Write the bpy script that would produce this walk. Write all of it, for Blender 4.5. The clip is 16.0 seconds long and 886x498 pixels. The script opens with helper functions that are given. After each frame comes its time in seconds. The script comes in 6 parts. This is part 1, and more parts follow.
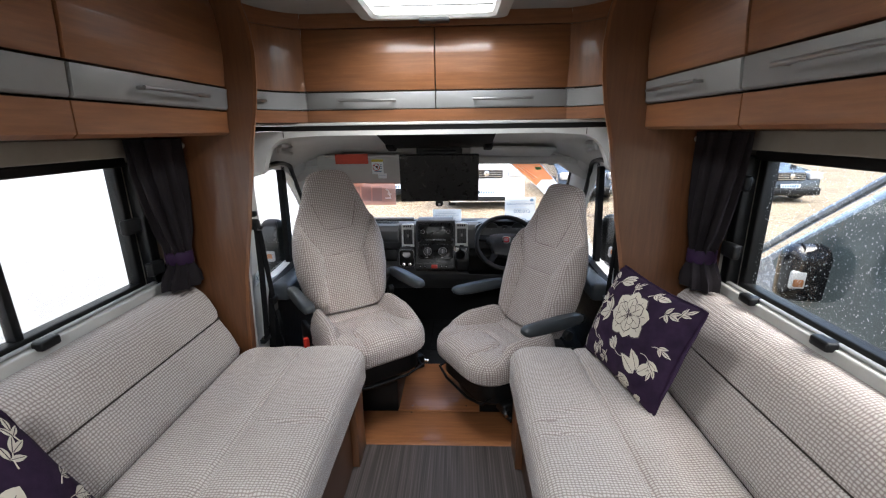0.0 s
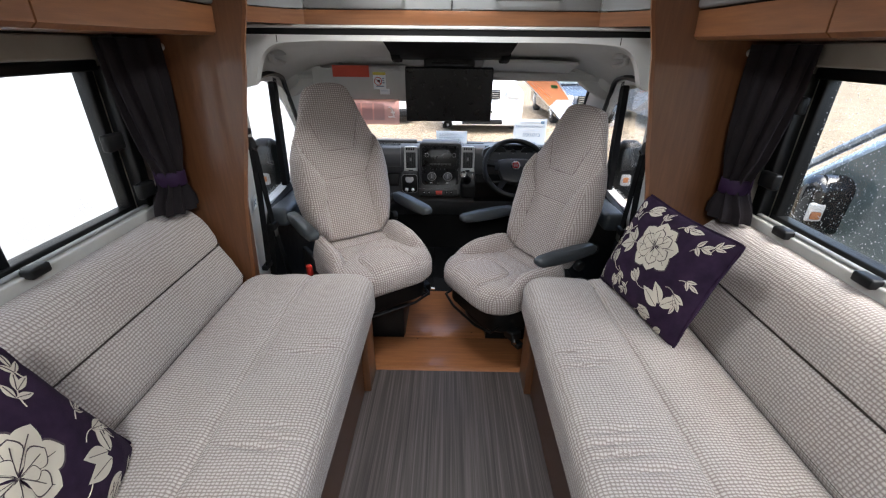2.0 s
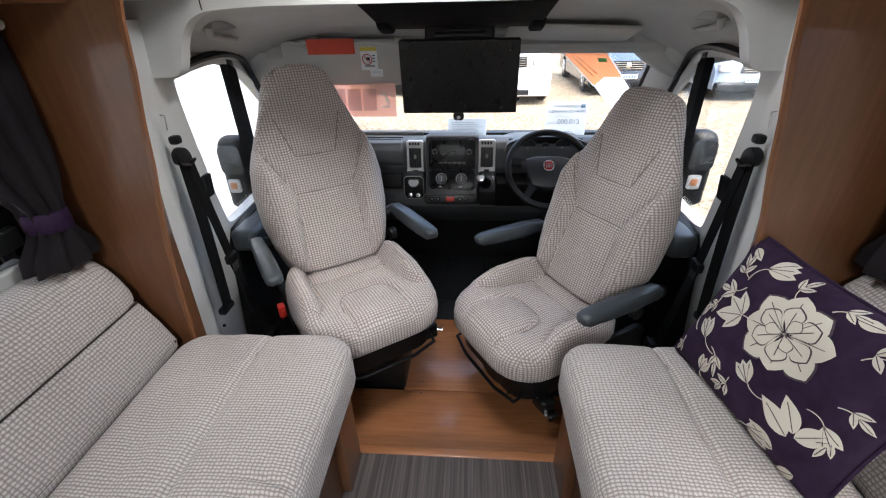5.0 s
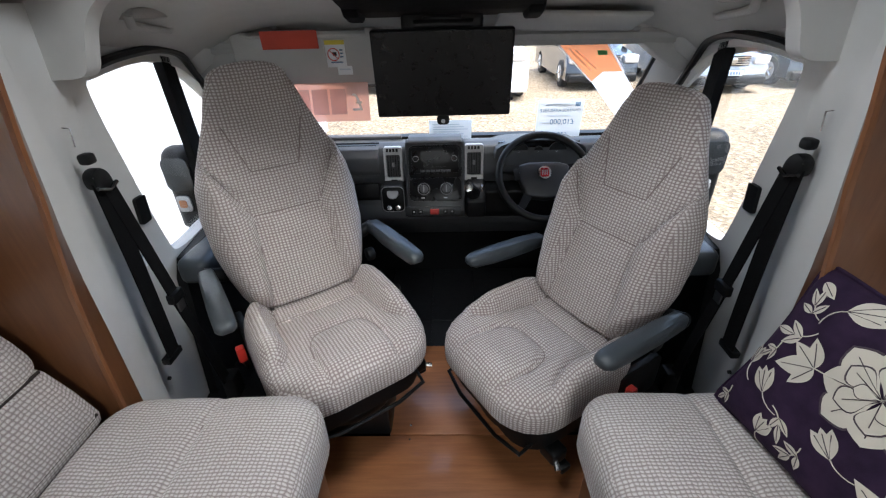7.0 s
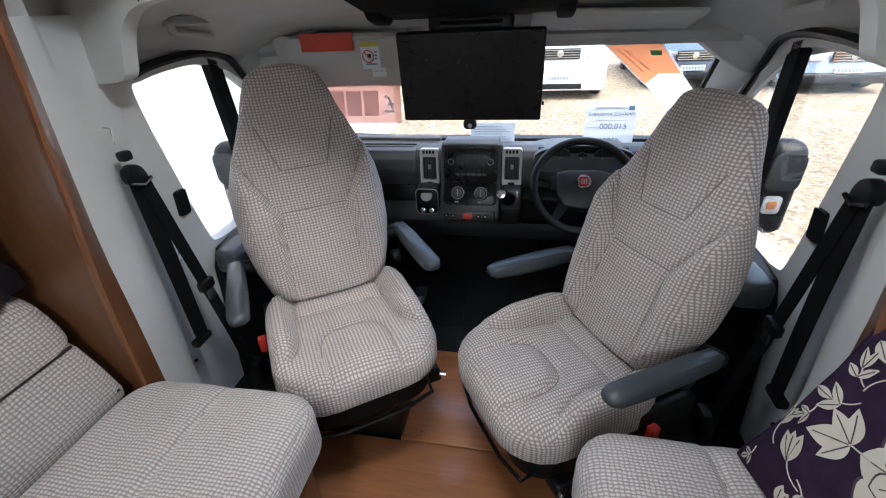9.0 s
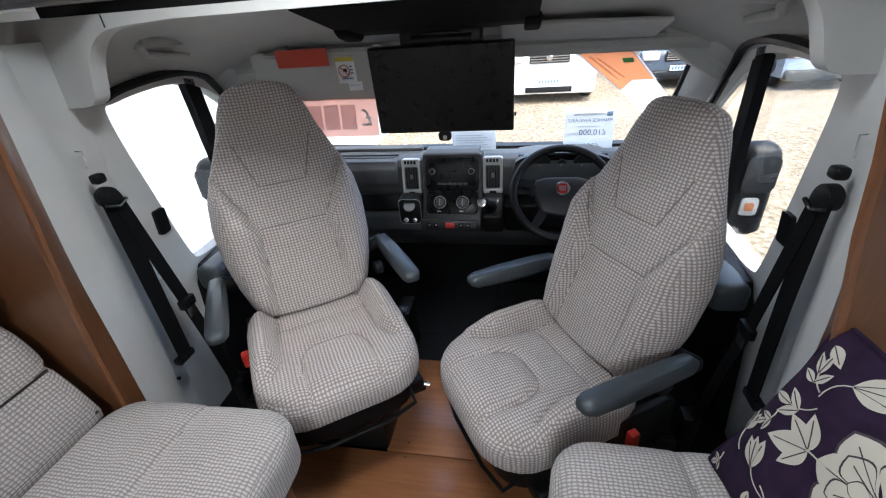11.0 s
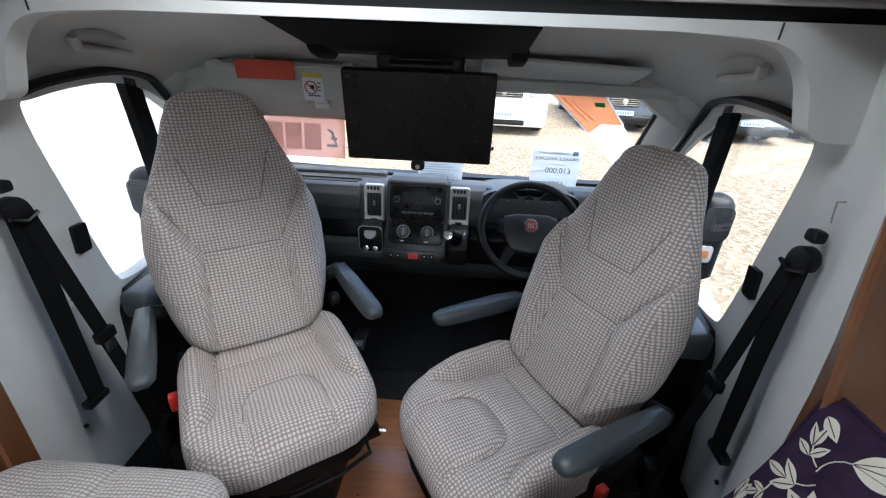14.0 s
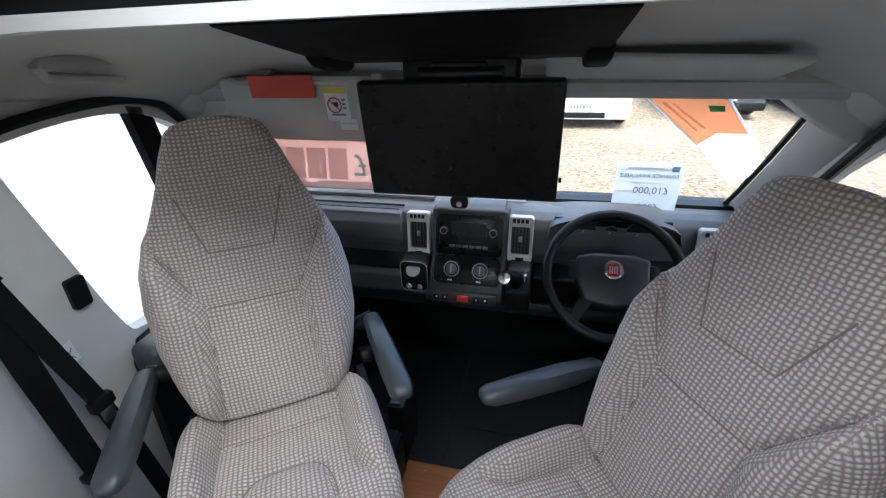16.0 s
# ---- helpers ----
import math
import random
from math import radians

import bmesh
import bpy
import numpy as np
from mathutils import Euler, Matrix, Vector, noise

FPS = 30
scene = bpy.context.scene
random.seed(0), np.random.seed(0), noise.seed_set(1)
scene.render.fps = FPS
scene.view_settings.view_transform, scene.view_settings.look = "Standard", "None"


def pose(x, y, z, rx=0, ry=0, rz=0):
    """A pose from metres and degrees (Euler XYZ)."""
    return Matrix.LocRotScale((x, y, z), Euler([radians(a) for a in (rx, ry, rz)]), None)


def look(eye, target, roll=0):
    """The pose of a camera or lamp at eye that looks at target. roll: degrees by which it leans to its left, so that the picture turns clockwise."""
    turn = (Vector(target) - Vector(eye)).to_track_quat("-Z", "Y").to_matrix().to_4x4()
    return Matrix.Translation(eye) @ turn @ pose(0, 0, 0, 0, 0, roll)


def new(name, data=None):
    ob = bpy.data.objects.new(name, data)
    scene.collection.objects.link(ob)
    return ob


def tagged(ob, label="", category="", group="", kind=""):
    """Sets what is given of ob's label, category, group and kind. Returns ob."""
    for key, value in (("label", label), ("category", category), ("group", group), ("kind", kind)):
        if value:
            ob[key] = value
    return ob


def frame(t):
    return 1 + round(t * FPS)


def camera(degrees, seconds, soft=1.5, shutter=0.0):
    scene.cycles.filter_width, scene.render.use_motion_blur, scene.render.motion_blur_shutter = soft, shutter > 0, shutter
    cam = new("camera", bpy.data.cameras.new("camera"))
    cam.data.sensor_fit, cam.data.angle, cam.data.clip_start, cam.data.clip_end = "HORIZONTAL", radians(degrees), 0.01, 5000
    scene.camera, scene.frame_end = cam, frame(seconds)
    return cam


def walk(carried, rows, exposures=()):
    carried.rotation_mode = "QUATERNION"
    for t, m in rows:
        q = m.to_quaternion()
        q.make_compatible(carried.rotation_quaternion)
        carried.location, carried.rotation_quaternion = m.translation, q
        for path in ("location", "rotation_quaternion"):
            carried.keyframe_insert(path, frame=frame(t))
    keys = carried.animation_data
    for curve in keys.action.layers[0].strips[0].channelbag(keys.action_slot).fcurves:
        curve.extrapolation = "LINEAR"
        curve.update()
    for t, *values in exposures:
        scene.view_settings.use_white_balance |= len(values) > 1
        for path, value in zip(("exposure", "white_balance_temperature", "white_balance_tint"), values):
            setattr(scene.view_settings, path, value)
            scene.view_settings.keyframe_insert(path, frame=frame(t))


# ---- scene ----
cam = camera(92.9, 16.0, 1.2)
PATH = [
    (0, (0.094, 0.021, 1.344), (0.018, 1.944, 0.799), -0.8),
    (0.5, (0.004, 0.079, 1.344), (-0.063, 2.0, 0.791), -0.6),
    (1, (-0.019, 0.116, 1.334), (-0.03, 2.014, 0.702), -0.0),
    (1.5, (-0.026, 0.116, 1.326), (-0.101, 1.966, 0.57), -0.0),
    (2, (-0.009, 0.115, 1.314), (-0.03, 1.915, 0.442), 0.6),
    (2.5, (-0.009, 0.112, 1.3), (-0.008, 1.902, 0.408), 0.7),
    (3, (-0.016, 0.128, 1.288), (-0.016, 1.912, 0.383), -0.1),
    (3.5, (-0.02, 0.213, 1.277), (-0.059, 1.972, 0.326), -1.6),
    (3.7, (-0.018, 0.279, 1.292), (-0.087, 2.033, 0.334), -2.5),
    (4, (0.028, 0.396, 1.318), (-0.148, 2.119, 0.32), -2.7),
    (4.2, (0.08, 0.467, 1.317), (-0.132, 2.191, 0.326), -2.1),
    (6.3, (-0.046, 0.897, 1.284), (-0.012, 2.632, 0.29), 0.4),
    (6.5, (-0.036, 0.911, 1.279), (-0.035, 2.646, 0.283), -0.3),
    (7, (0.003, 0.944, 1.277), (-0.036, 2.674, 0.272), -1.6),
    (7.5, (0.053, 0.978, 1.28), (-0.066, 2.709, 0.286), -2.1),
    (8, (0.093, 0.998, 1.293), (-0.146, 2.709, 0.285), -2.4),
    (8.5, (0.133, 1.005, 1.288), (-0.194, 2.705, 0.287), -2.7),
    (9, (0.158, 1.011, 1.286), (-0.194, 2.701, 0.277), -3.0),
    (9.2, (0.163, 1.017, 1.298), (-0.207, 2.704, 0.289), -3.1),
    (11.3, (0.226, 1.026, 1.305), (-0.111, 2.735, 0.322), -4.8),
    (11.5, (0.221, 1.021, 1.294), (-0.088, 2.746, 0.331), -4.1),
    (12, (0.234, 1.032, 1.295), (-0.064, 2.757, 0.328), -3.2),
    (12.5, (0.239, 1.034, 1.293), (-0.033, 2.768, 0.335), -1.9),
    (13, (0.222, 1.032, 1.295), (-0.046, 2.761, 0.327), -0.6),
    (13.5, (0.193, 1.047, 1.294), (-0.034, 2.785, 0.329), 1.0),
    (14, (0.142, 1.11, 1.305), (0.044, 2.891, 0.399), 2.3),
    (14.5, (0.079, 1.165, 1.303), (-0.039, 2.949, 0.407), 0.5),
    (15, (0.069, 1.242, 1.287), (-0.132, 2.978, 0.315), -2.6),
    (15.5, (0.114, 1.359, 1.287), (-0.146, 3.104, 0.346), -1.7),
    (16, (0.174, 1.463, 1.309), (-0.266, 3.18, 0.382), -2.3),
]
walk(cam, [(t, look(eye, target, roll)) for t, eye, target, roll in PATH], [(0, 2.50, 6420, 9), (3, 2.50, 6420, 9), (4, 2.76, 6420, 9), (4.2, 2.78, 6420, 9), (6.5, 2.52, 6250, 8), (9.2, 2.55, 6120, 7), (11.5, 2.55, 6030, 6), (16, 2.50, 5920, 5)])

# ---- light ----
world = bpy.data.worlds.new("sky")
scene.world = world
world.use_nodes = True
sky = world.node_tree.nodes.new("ShaderNodeTexSky")
sky.sky_type, sky.sun_disc = "NISHITA", False
sky.sun_elevation, sky.sun_rotation = radians(65), radians(129)
sky.air_density, sky.dust_density = 1.0, 4.0
bg = world.node_tree.nodes["Background"]
bg.inputs["Strength"].default_value = 0.15
world.node_tree.links.new(sky.outputs[0], bg.inputs["Color"])
sun_data = bpy.data.lights.new("sun", "SUN")
sun_data.energy, sun_data.angle, sun_data.color = 1.1, radians(60), (1, 0.97, 0.93)
new("sun", sun_data).matrix_world = look((2.5, -2, 7), (0, 0, 0))


def area(name, eye, target, sx, sy, watts, color=(1, 1, 1)):
    d = bpy.data.lights.new(name, "AREA")
    d.shape, d.size, d.size_y, d.energy, d.color = "RECTANGLE", sx, sy, watts, color
    ob = new(name, d)
    ob.matrix_world = look(eye, target)
    return ob


area("daylight_hatch_front", (0, 1.62, 1.86), (0, 1.62, 0), 0.5, 0.40, 2.6, (0.96, 0.98, 1))
# fill for benches and seat fronts from an unseen, assumed rear hatch
area("daylight_hatch_rear", (0, -0.55, 1.86), (0, -0.4, 0), 0.7, 0.6, 12.5, (0.96, 0.98, 1))


# ---- materials ----
class Mat:
    """A principled material with a few node helpers."""

    def __init__(self, name, color, rough=0.5, metal=0.0, coat=0.0):
        self.m = bpy.data.materials.new(name)
        self.m.use_nodes = True
        self.t = self.m.node_tree
        self.b = self.t.nodes["Principled BSDF"]
        self.b.inputs["Base Color"].default_value = (*color, 1)
        self.b.inputs["Roughness"].default_value = rough
        self.b.inputs["Metallic"].default_value = metal
        self.b.inputs["Coat Weight"].default_value = coat

    def node(self, kind, **props):
        n = self.t.nodes.new(kind)
        for k, v in props.items():
            if k in n.inputs:
                n.inputs[k].default_value = v
        return n

    def link(self, a, b):
        self.t.links.new(a, b)

    def coords(self, scale=(1, 1, 1), uv=False):
        tc = self.t.nodes.new("ShaderNodeTexCoord")
        mp = self.t.nodes.new("ShaderNodeMapping")
        mp.inputs["Scale"].default_value = scale
        self.link(tc.outputs["UV" if uv else "Object"], mp.inputs["Vector"])
        return mp.outputs[0]

    def noise(self, vec, scale, detail=3.0, rough=0.55):
        n = self.node("ShaderNodeTexNoise", Scale=scale, Detail=detail, Roughness=rough)
        self.link(vec, n.inputs["Vector"])
        return n.outputs["Fac"]

    def ramp(self, fac, stops):
        r = self.t.nodes.new("ShaderNodeValToRGB")
        e = r.color_ramp.elements
        while len(e) < len(stops):
            e.new(0.5)
        for el, (p, c) in zip(e, stops):
            el.position, el.color = p, (*c, 1)
        self.link(fac, r.inputs[0])
        return r.outputs[0]

    def math(self, op, a, b=None):
        n = self.t.nodes.new("ShaderNodeMath")
        n.operation = op
        for k, v in enumerate((a, b)):
            if v is None:
                continue
            if isinstance(v, (int, float)):
                n.inputs[k].default_value = v
            else:
                self.link(v, n.inputs[k])
        return n.outputs[0]

    def mix(self, fac, a, b, blend="MIX"):
        n = self.t.nodes.new("ShaderNodeMix")
        n.data_type, n.blend_type = "RGBA", blend
        for s, v in ((n.inputs[0], fac), (n.inputs[6], a), (n.inputs[7], b)):
            if isinstance(v, (int, float)):
                s.default_value = v
            elif isinstance(v, tuple):
                s.default_value = (*v, 1)
            else:
                self.link(v, s)
        return n.outputs[2]

    def color(self, c):
        self.link(c, self.b.inputs["Base Color"])
        return self

    def rough(self, fac, lo, hi):
        n = self.node("ShaderNodeMapRange")
        n.inputs[3].default_value, n.inputs[4].default_value = lo, hi
        self.link(fac, n.inputs[0])
        self.link(n.outputs[0], self.b.inputs["Roughness"])
        return self

    def bump(self, fac, dist, strength=1.0):
        n = self.node("ShaderNodeBump", Strength=strength, Distance=dist)
        self.link(fac, n.inputs["Height"])
        self.link(n.outputs[0], self.b.inputs["Normal"])
        return self


def plain(name, color, rough=0.5, metal=0.0, grain=0.0003, scale=250, vary=0.12, coat=0.0):
    """Moulded or painted surface: fine grain, faint blotches."""
    m = Mat(name, color, rough, metal, coat)
    v = m.coords()
    big = m.noise(v, 6, 4)
    lo = tuple(c * (1 - vary) for c in color)
    hi = tuple(min(1, c * (1 + vary)) for c in color)
    m.color(m.ramp(big, [(0.3, lo), (0.7, hi)]))
    m.rough(m.noise(v, 30, 3), max(0.02, rough - 0.08), min(1, rough + 0.1))
    if grain:
        m.bump(m.noise(v, scale, 2), grain, 0.6)
    return m.m


def wood(name, vertical=False, dark=1.0):
    m = Mat(name, (0.3, 0.13, 0.05), 0.32, 0, 0.3)
    s = (22, 1.6, 1) if vertical else (1.6, 22, 1)
    v = m.coords(s, uv=True)
    n1 = m.noise(v, 3.0, 5, 0.6)
    n2 = m.noise(m.coords((s[0] * 5, s[1] * 5, 1), uv=True), 4.0, 3)
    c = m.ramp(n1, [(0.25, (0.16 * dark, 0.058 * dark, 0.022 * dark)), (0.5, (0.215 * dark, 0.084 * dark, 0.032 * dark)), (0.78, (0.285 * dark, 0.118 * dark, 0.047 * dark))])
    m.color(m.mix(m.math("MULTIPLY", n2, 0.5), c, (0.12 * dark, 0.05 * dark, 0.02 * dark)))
    m.rough(n1, 0.33, 0.46)
    m.bump(n2, 0.0002, 0.5)
    return m.m


def waffle(name, pitch, dark, mid, light, across=0.55, along=0.6, relief=0.0018, wander=0.007):
    """Woven upholstery: pale uneven dabs on a mauve-brown ground, in rows."""
    m = Mat(name, (0.5, 0.42, 0.37), 0.92)
    v = m.coords((1, 1, 1), uv=True)

    def warped(vec, scale, amount):
        n = m.node("ShaderNodeTexNoise", Scale=scale, Detail=2.0)
        m.link(v, n.inputs["Vector"])
        add = m.t.nodes.new("ShaderNodeVectorMath")
        add.operation = "MULTIPLY_ADD"
        m.link(n.outputs["Color"], add.inputs[0])
        add.inputs[1].default_value = (amount, amount, 0)
        m.link(vec, add.inputs[2])
        return add.outputs[0]

    sep = m.t.nodes.new("ShaderNodeSeparateXYZ")
    m.link(warped(warped(v, 9.0, 0.008), 60.0, wander), sep.inputs[0])
    k = 2 * math.pi / pitch
    sx_ = m.math("SINE", m.math("MULTIPLY", sep.outputs[0], k))
    sy_ = m.math("SINE", m.math("MULTIPLY", sep.outputs[1], k * 1.22))
    a = m.math("MULTIPLY_ADD", sx_, 0.5)
    a.node.inputs[2].default_value = 0.5
    b = m.math("MULTIPLY_ADD", sy_, 0.5)
    b.node.inputs[2].default_value = 0.5
    h = m.math("MULTIPLY", m.math("POWER", a, across), m.math("POWER", b, along))
    fuzz = m.noise(v, 520, 2)
    tone = m.math("ADD", h, m.math("MULTIPLY", m.math("SUBTRACT", fuzz, 0.5), 0.5))
    c = m.ramp(tone, [(0.08, dark), (0.42, mid), (0.85, light)])
    soil = m.noise(v, 3.5, 4)
    c = m.mix(0.2, c, m.ramp(soil, [(0.3, (0.37, 0.315, 0.295)), (0.7, (0.56, 0.53, 0.50))]))
    m.color(c)
    m.b.inputs["Sheen Weight"].default_value = 0.15
    m.bump(m.math("ADD", h, m.math("MULTIPLY", fuzz, 0.5)), relief, 0.7)
    return m.m


def streaks(name):
    """Grey-brown vinyl with fine lines along the vehicle."""
    m = Mat(name, (0.1, 0.09, 0.085), 0.42)
    n1 = m.noise(m.coords((130, 1.5, 1)), 1.0, 2, 0.7)
    n2 = m.noise(m.coords((45, 0.5, 1)), 1.0, 3)
    c = m.ramp(n1, [(0.3, (0.024, 0.019, 0.017)), (0.5, (0.058, 0.048, 0.045)), (0.72, (0.135, 0.115, 0.108))])
    m.color(m.mix(0.35, c, m.ramp(n2, [(0.35, (0.03, 0.024, 0.022)), (0.65, (0.105, 0.088, 0.082))])))
    m.rough(n1, 0.38, 0.52)
    m.bump(n1, 0.0004, 0.4)
    return m.m


def glass(name, tint=(0.97, 0.98, 0.98)):
    m = Mat(name, tint)
    t = m.t
    tr = m.node("ShaderNodeBsdfTransparent", Color=(*tint, 1))
    gl = m.node("ShaderNodeBsdfGlossy", Roughness=0.02)
    fr = m.node("ShaderNodeLayerWeight", Blend=0.5)
    fac = m.math("MULTIPLY_ADD", m.math("POWER", fr.outputs["Facing"], 5.0), 0.9)
    fac.node.inputs[2].default_value = 0.04
    mx = t.nodes.new("ShaderNodeMixShader")
    m.link(fac, mx.inputs[0])
    m.link(tr.outputs[0], mx.inputs[1])
    m.link(gl.outputs[0], mx.inputs[2])
    m.link(mx.outputs[0], t.nodes["Material Output"].inputs[0])
    return m.m


def gravel(name):
    m = Mat(name, (0.4, 0.3, 0.18), 0.85)
    v = m.coords()
    vo = m.node("ShaderNodeTexVoronoi", Scale=22.0)
    m.link(v, vo.inputs["Vector"])
    c = m.mix(0.55, vo.outputs["Color"], (0.5, 0.5, 0.5))
    bw = m.t.nodes.new("ShaderNodeRGBToBW")
    m.link(c, bw.inputs[0])
    col = m.ramp(bw.outputs[0], [(0.3, (0.07, 0.048, 0.027)), (0.5, (0.215, 0.165, 0.105)), (0.7, (0.40, 0.335, 0.25))])
    big = m.noise(v, 0.5, 5)
    m.color(m.mix(0.38, col, m.ramp(big, [(0.35, (0.135, 0.098, 0.057)), (0.65, (0.27, 0.215, 0.14))])))
    m.bump(vo.outputs["Distance"], 0.02, 1.0)
    return m.m


def card_stock(name, color, clear=0.0):
    """Thin card or paper that lets some light through."""
    m = Mat(name, color, 0.7)
    tl = m.node("ShaderNodeBsdfTranslucent", Color=(*color, 1))
    mx = m.t.nodes.new("ShaderNodeMixShader")
    mx.inputs[0].default_value = 0.5
    m.link(m.b.outputs[0], mx.inputs[1])
    m.link(tl.outputs[0], mx.inputs[2])
    tr = m.node("ShaderNodeBsdfTransparent", Color=(*color, 1))
    see = m.t.nodes.new("ShaderNodeMixShader")
    see.inputs[0].default_value = clear
    m.link(mx.outputs[0], see.inputs[1])
    m.link(tr.outputs[0], see.inputs[2])
    m.link(see.outputs[0], m.t.nodes["Material Output"].inputs[0])
    return m.m


def printed(name):
    """Plum cotton, faint weave."""
    m = Mat(name, (0.045, 0.02, 0.06), 0.85)
    v = m.coords()
    n = m.noise(v, 20, 4)
    m.color(m.ramp(n, [(0.3, (0.016, 0.009, 0.022)), (0.7, (0.032, 0.017, 0.04))]))
    m.bump(m.noise(v, 600, 2), 0.0008, 0.6)
    return m.m


# the pillar boards get the vertical walnut with shade put into its colour
WOOD, WOODV, WOODV_SHADED, WOODF = wood("wood_h", False, 1.12), wood("wood_v", True), wood("wood_v_shaded", True, 0.66), wood("wood_floor", False, 1.35)
FABRIC = waffle("upholstery", 0.0098, (0.195, 0.157, 0.145), (0.385, 0.34, 0.315), (0.535, 0.50, 0.465), 0.4, 0.7, 0.0018, 0.0072)
SEATFAB = waffle("seat_upholstery", 0.0108, (0.20, 0.152, 0.143), (0.385, 0.328, 0.308), (0.63, 0.588, 0.55), 0.6, 0.6, 0.0024, 0.0052)
LINO = streaks("vinyl_floor")
SILVER = plain("silver_laminate", (0.235, 0.235, 0.233), 0.42, 0.15, 0.0002, 400, 0.06)
VENTSILVER = plain("vent_silver", (0.46, 0.46, 0.455), 0.4, 0.2, 0.0002, 400, 0.05)
STEEL = plain("brushed_steel", (0.34, 0.34, 0.34), 0.34, 1.0, 0.0002, 600, 0.08)
CHROME = plain("chrome", (0.62, 0.62, 0.62), 0.22, 1.0, 0)
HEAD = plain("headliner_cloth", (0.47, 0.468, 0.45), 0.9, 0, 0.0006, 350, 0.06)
TRIM = plain("cream_plastic", (0.565, 0.565, 0.548), 0.55, 0, 0.0003, 500, 0.05)
ARCH = plain("arch_plastic", (0.56, 0.558, 0.54), 0.6, 0, 0.0003, 500, 0.05)
LINER = plain("wall_liner", (0.5, 0.47, 0.42), 0.75, 0, 0.0004, 300, 0.06)
# blind cassette: beige with the locker valance's shade put into the colour
CASSETTE_SHADED = plain("cassette_shaded", (0.27, 0.25, 0.21), 0.6)
FRAMEG = plain("grey_window_trim", (0.42, 0.42, 0.4), 0.5)
BLACK = plain("black_plastic", (0.0045, 0.0048, 0.0052), 0.42, 0, 0.0003, 500, 0.2)
CONSOLE = plain("console_plastic", (0.014, 0.0145, 0.015), 0.38, 0, 0.0003, 600, 0.12)
DASH = plain("dash_plastic", (0.058, 0.0602, 0.0625), 0.48, 0, 0.0004, 600, 0.15)
ARM = plain("armrest_vinyl", (0.036, 0.043, 0.049), 0.40, 0, 0.0003, 600, 0.12)
RUBBER = plain("rubber_mat", (0.0055, 0.006, 0.007), 0.6, 0, 0.0006, 200, 0.2)
GLOSS = plain("gloss_black", (0.008, 0.008, 0.009), 0.12, 0, 0, 1, 0.1, 0.3)
SCREEN = plain("screen_black", (0.003, 0.003, 0.0033), 0.28, 0, 0, 1, 0.05)
SCREEN.node_tree.nodes["Principled BSDF"].inputs["Specular IOR Level"].default_value = 0.15
BELT = plain("belt_webbing", (0.006, 0.006, 0.0065), 0.8, 0, 0.0006, 900, 0.2)
SEAM = plain("seam_thread", (0.21, 0.168, 0.158), 0.9, 0, 0)
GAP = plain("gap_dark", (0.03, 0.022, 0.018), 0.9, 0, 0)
for m_, v_ in ((BLACK, 0.25), (DASH, 0.5), (BELT, 0.1), (RUBBER, 0.2), (LINO, 0.3)):
    m_.node_tree.nodes["Principled BSDF"].inputs["Specular IOR Level"].default_value = v_
RED = plain("red_plastic", (0.5, 0.03, 0.02), 0.4)
REDTAG = plain("red_tag", (0.43, 0.042, 0.018), 0.6, 0, 0)
CARDRED = card_stock("red_card", (0.93, 0.70, 0.64), 0.6)
CARDGREY = card_stock("grey_blocks", (0.84, 0.76, 0.76), 0.7)
ORANGE = card_stock("orange_card", (0.90, 0.33, 0.14))
PALEORANGE = card_stock("pale_orange_print", (0.93, 0.66, 0.5))
GREEN = plain("green_print", (0.12, 0.45, 0.12), 0.6, 0, 0)
PAPER = card_stock("paper", (0.84, 0.87, 0.89))
FILM = card_stock("thin_film", (0.93, 0.96, 0.97), 0.4)
INK = plain("ink_blue", (0.12, 0.2, 0.3), 0.7, 0, 0)
PALEINK = plain("ink_pale", (0.58, 0.64, 0.70), 0.7, 0, 0)
YELLOW = plain("yellow_print", (0.50, 0.41, 0.04), 0.6, 0, 0)
WHITE = plain("white_paint", (0.8, 0.8, 0.8), 0.3, 0, 0, 1, 0.03, 0.3)
VISOR = plain("visor_vinyl", (0.39, 0.385, 0.37), 0.8, 0, 0.0004, 400, 0.06)
CURTAIN = plain("curtain_cloth", (0.014, 0.0115, 0.013), 0.9, 0, 0.001, 500, 0.3)
TIE = plain("purple_satin", (0.024, 0.011, 0.034), 0.5, 0, 0.0006, 200, 0.3)
PLUM = printed("plum_cotton")
for m_ in (BLACK, SCREEN, RUBBER):
    m_.node_tree.nodes["Principled BSDF"].inputs["Specular IOR Level"].default_value = 0.26
for m_ in (CURTAIN, TIE, PLUM):
    m_.node_tree.nodes["Principled BSDF"].inputs["Specular IOR Level"].default_value = 0.12
CREAM = plain("cream_print", (0.52, 0.48, 0.40), 0.85, 0, 0.0006, 500, 0.1)
PLUMLINE = plain("plum_line", (0.05, 0.035, 0.045), 0.85, 0, 0)
GLASS, TINTED = glass("clear_glass"), glass("acrylic_pane", (0.93, 0.95, 0.95))
GRAVEL = gravel("gravel")
CARDARK = plain("dark_car_paint", (0.03, 0.035, 0.042), 0.2, 0.3, 0, 1, 0.1, 0.6)
CARBLUE = plain("blue_grey_car_paint", (0.27, 0.30, 0.34), 0.25, 0.35, 0, 1, 0.1, 0.6)
CARGLASS = plain("car_glass_dark", (0.075, 0.095, 0.095), 0.06, 0, 0)
TYRE = plain("tyre", (0.015, 0.015, 0.015), 0.8, 0, 0.002, 80)
LAMP = plain("lamp_lens", (0.6, 0.6, 0.6), 0.15, 0.3, 0)
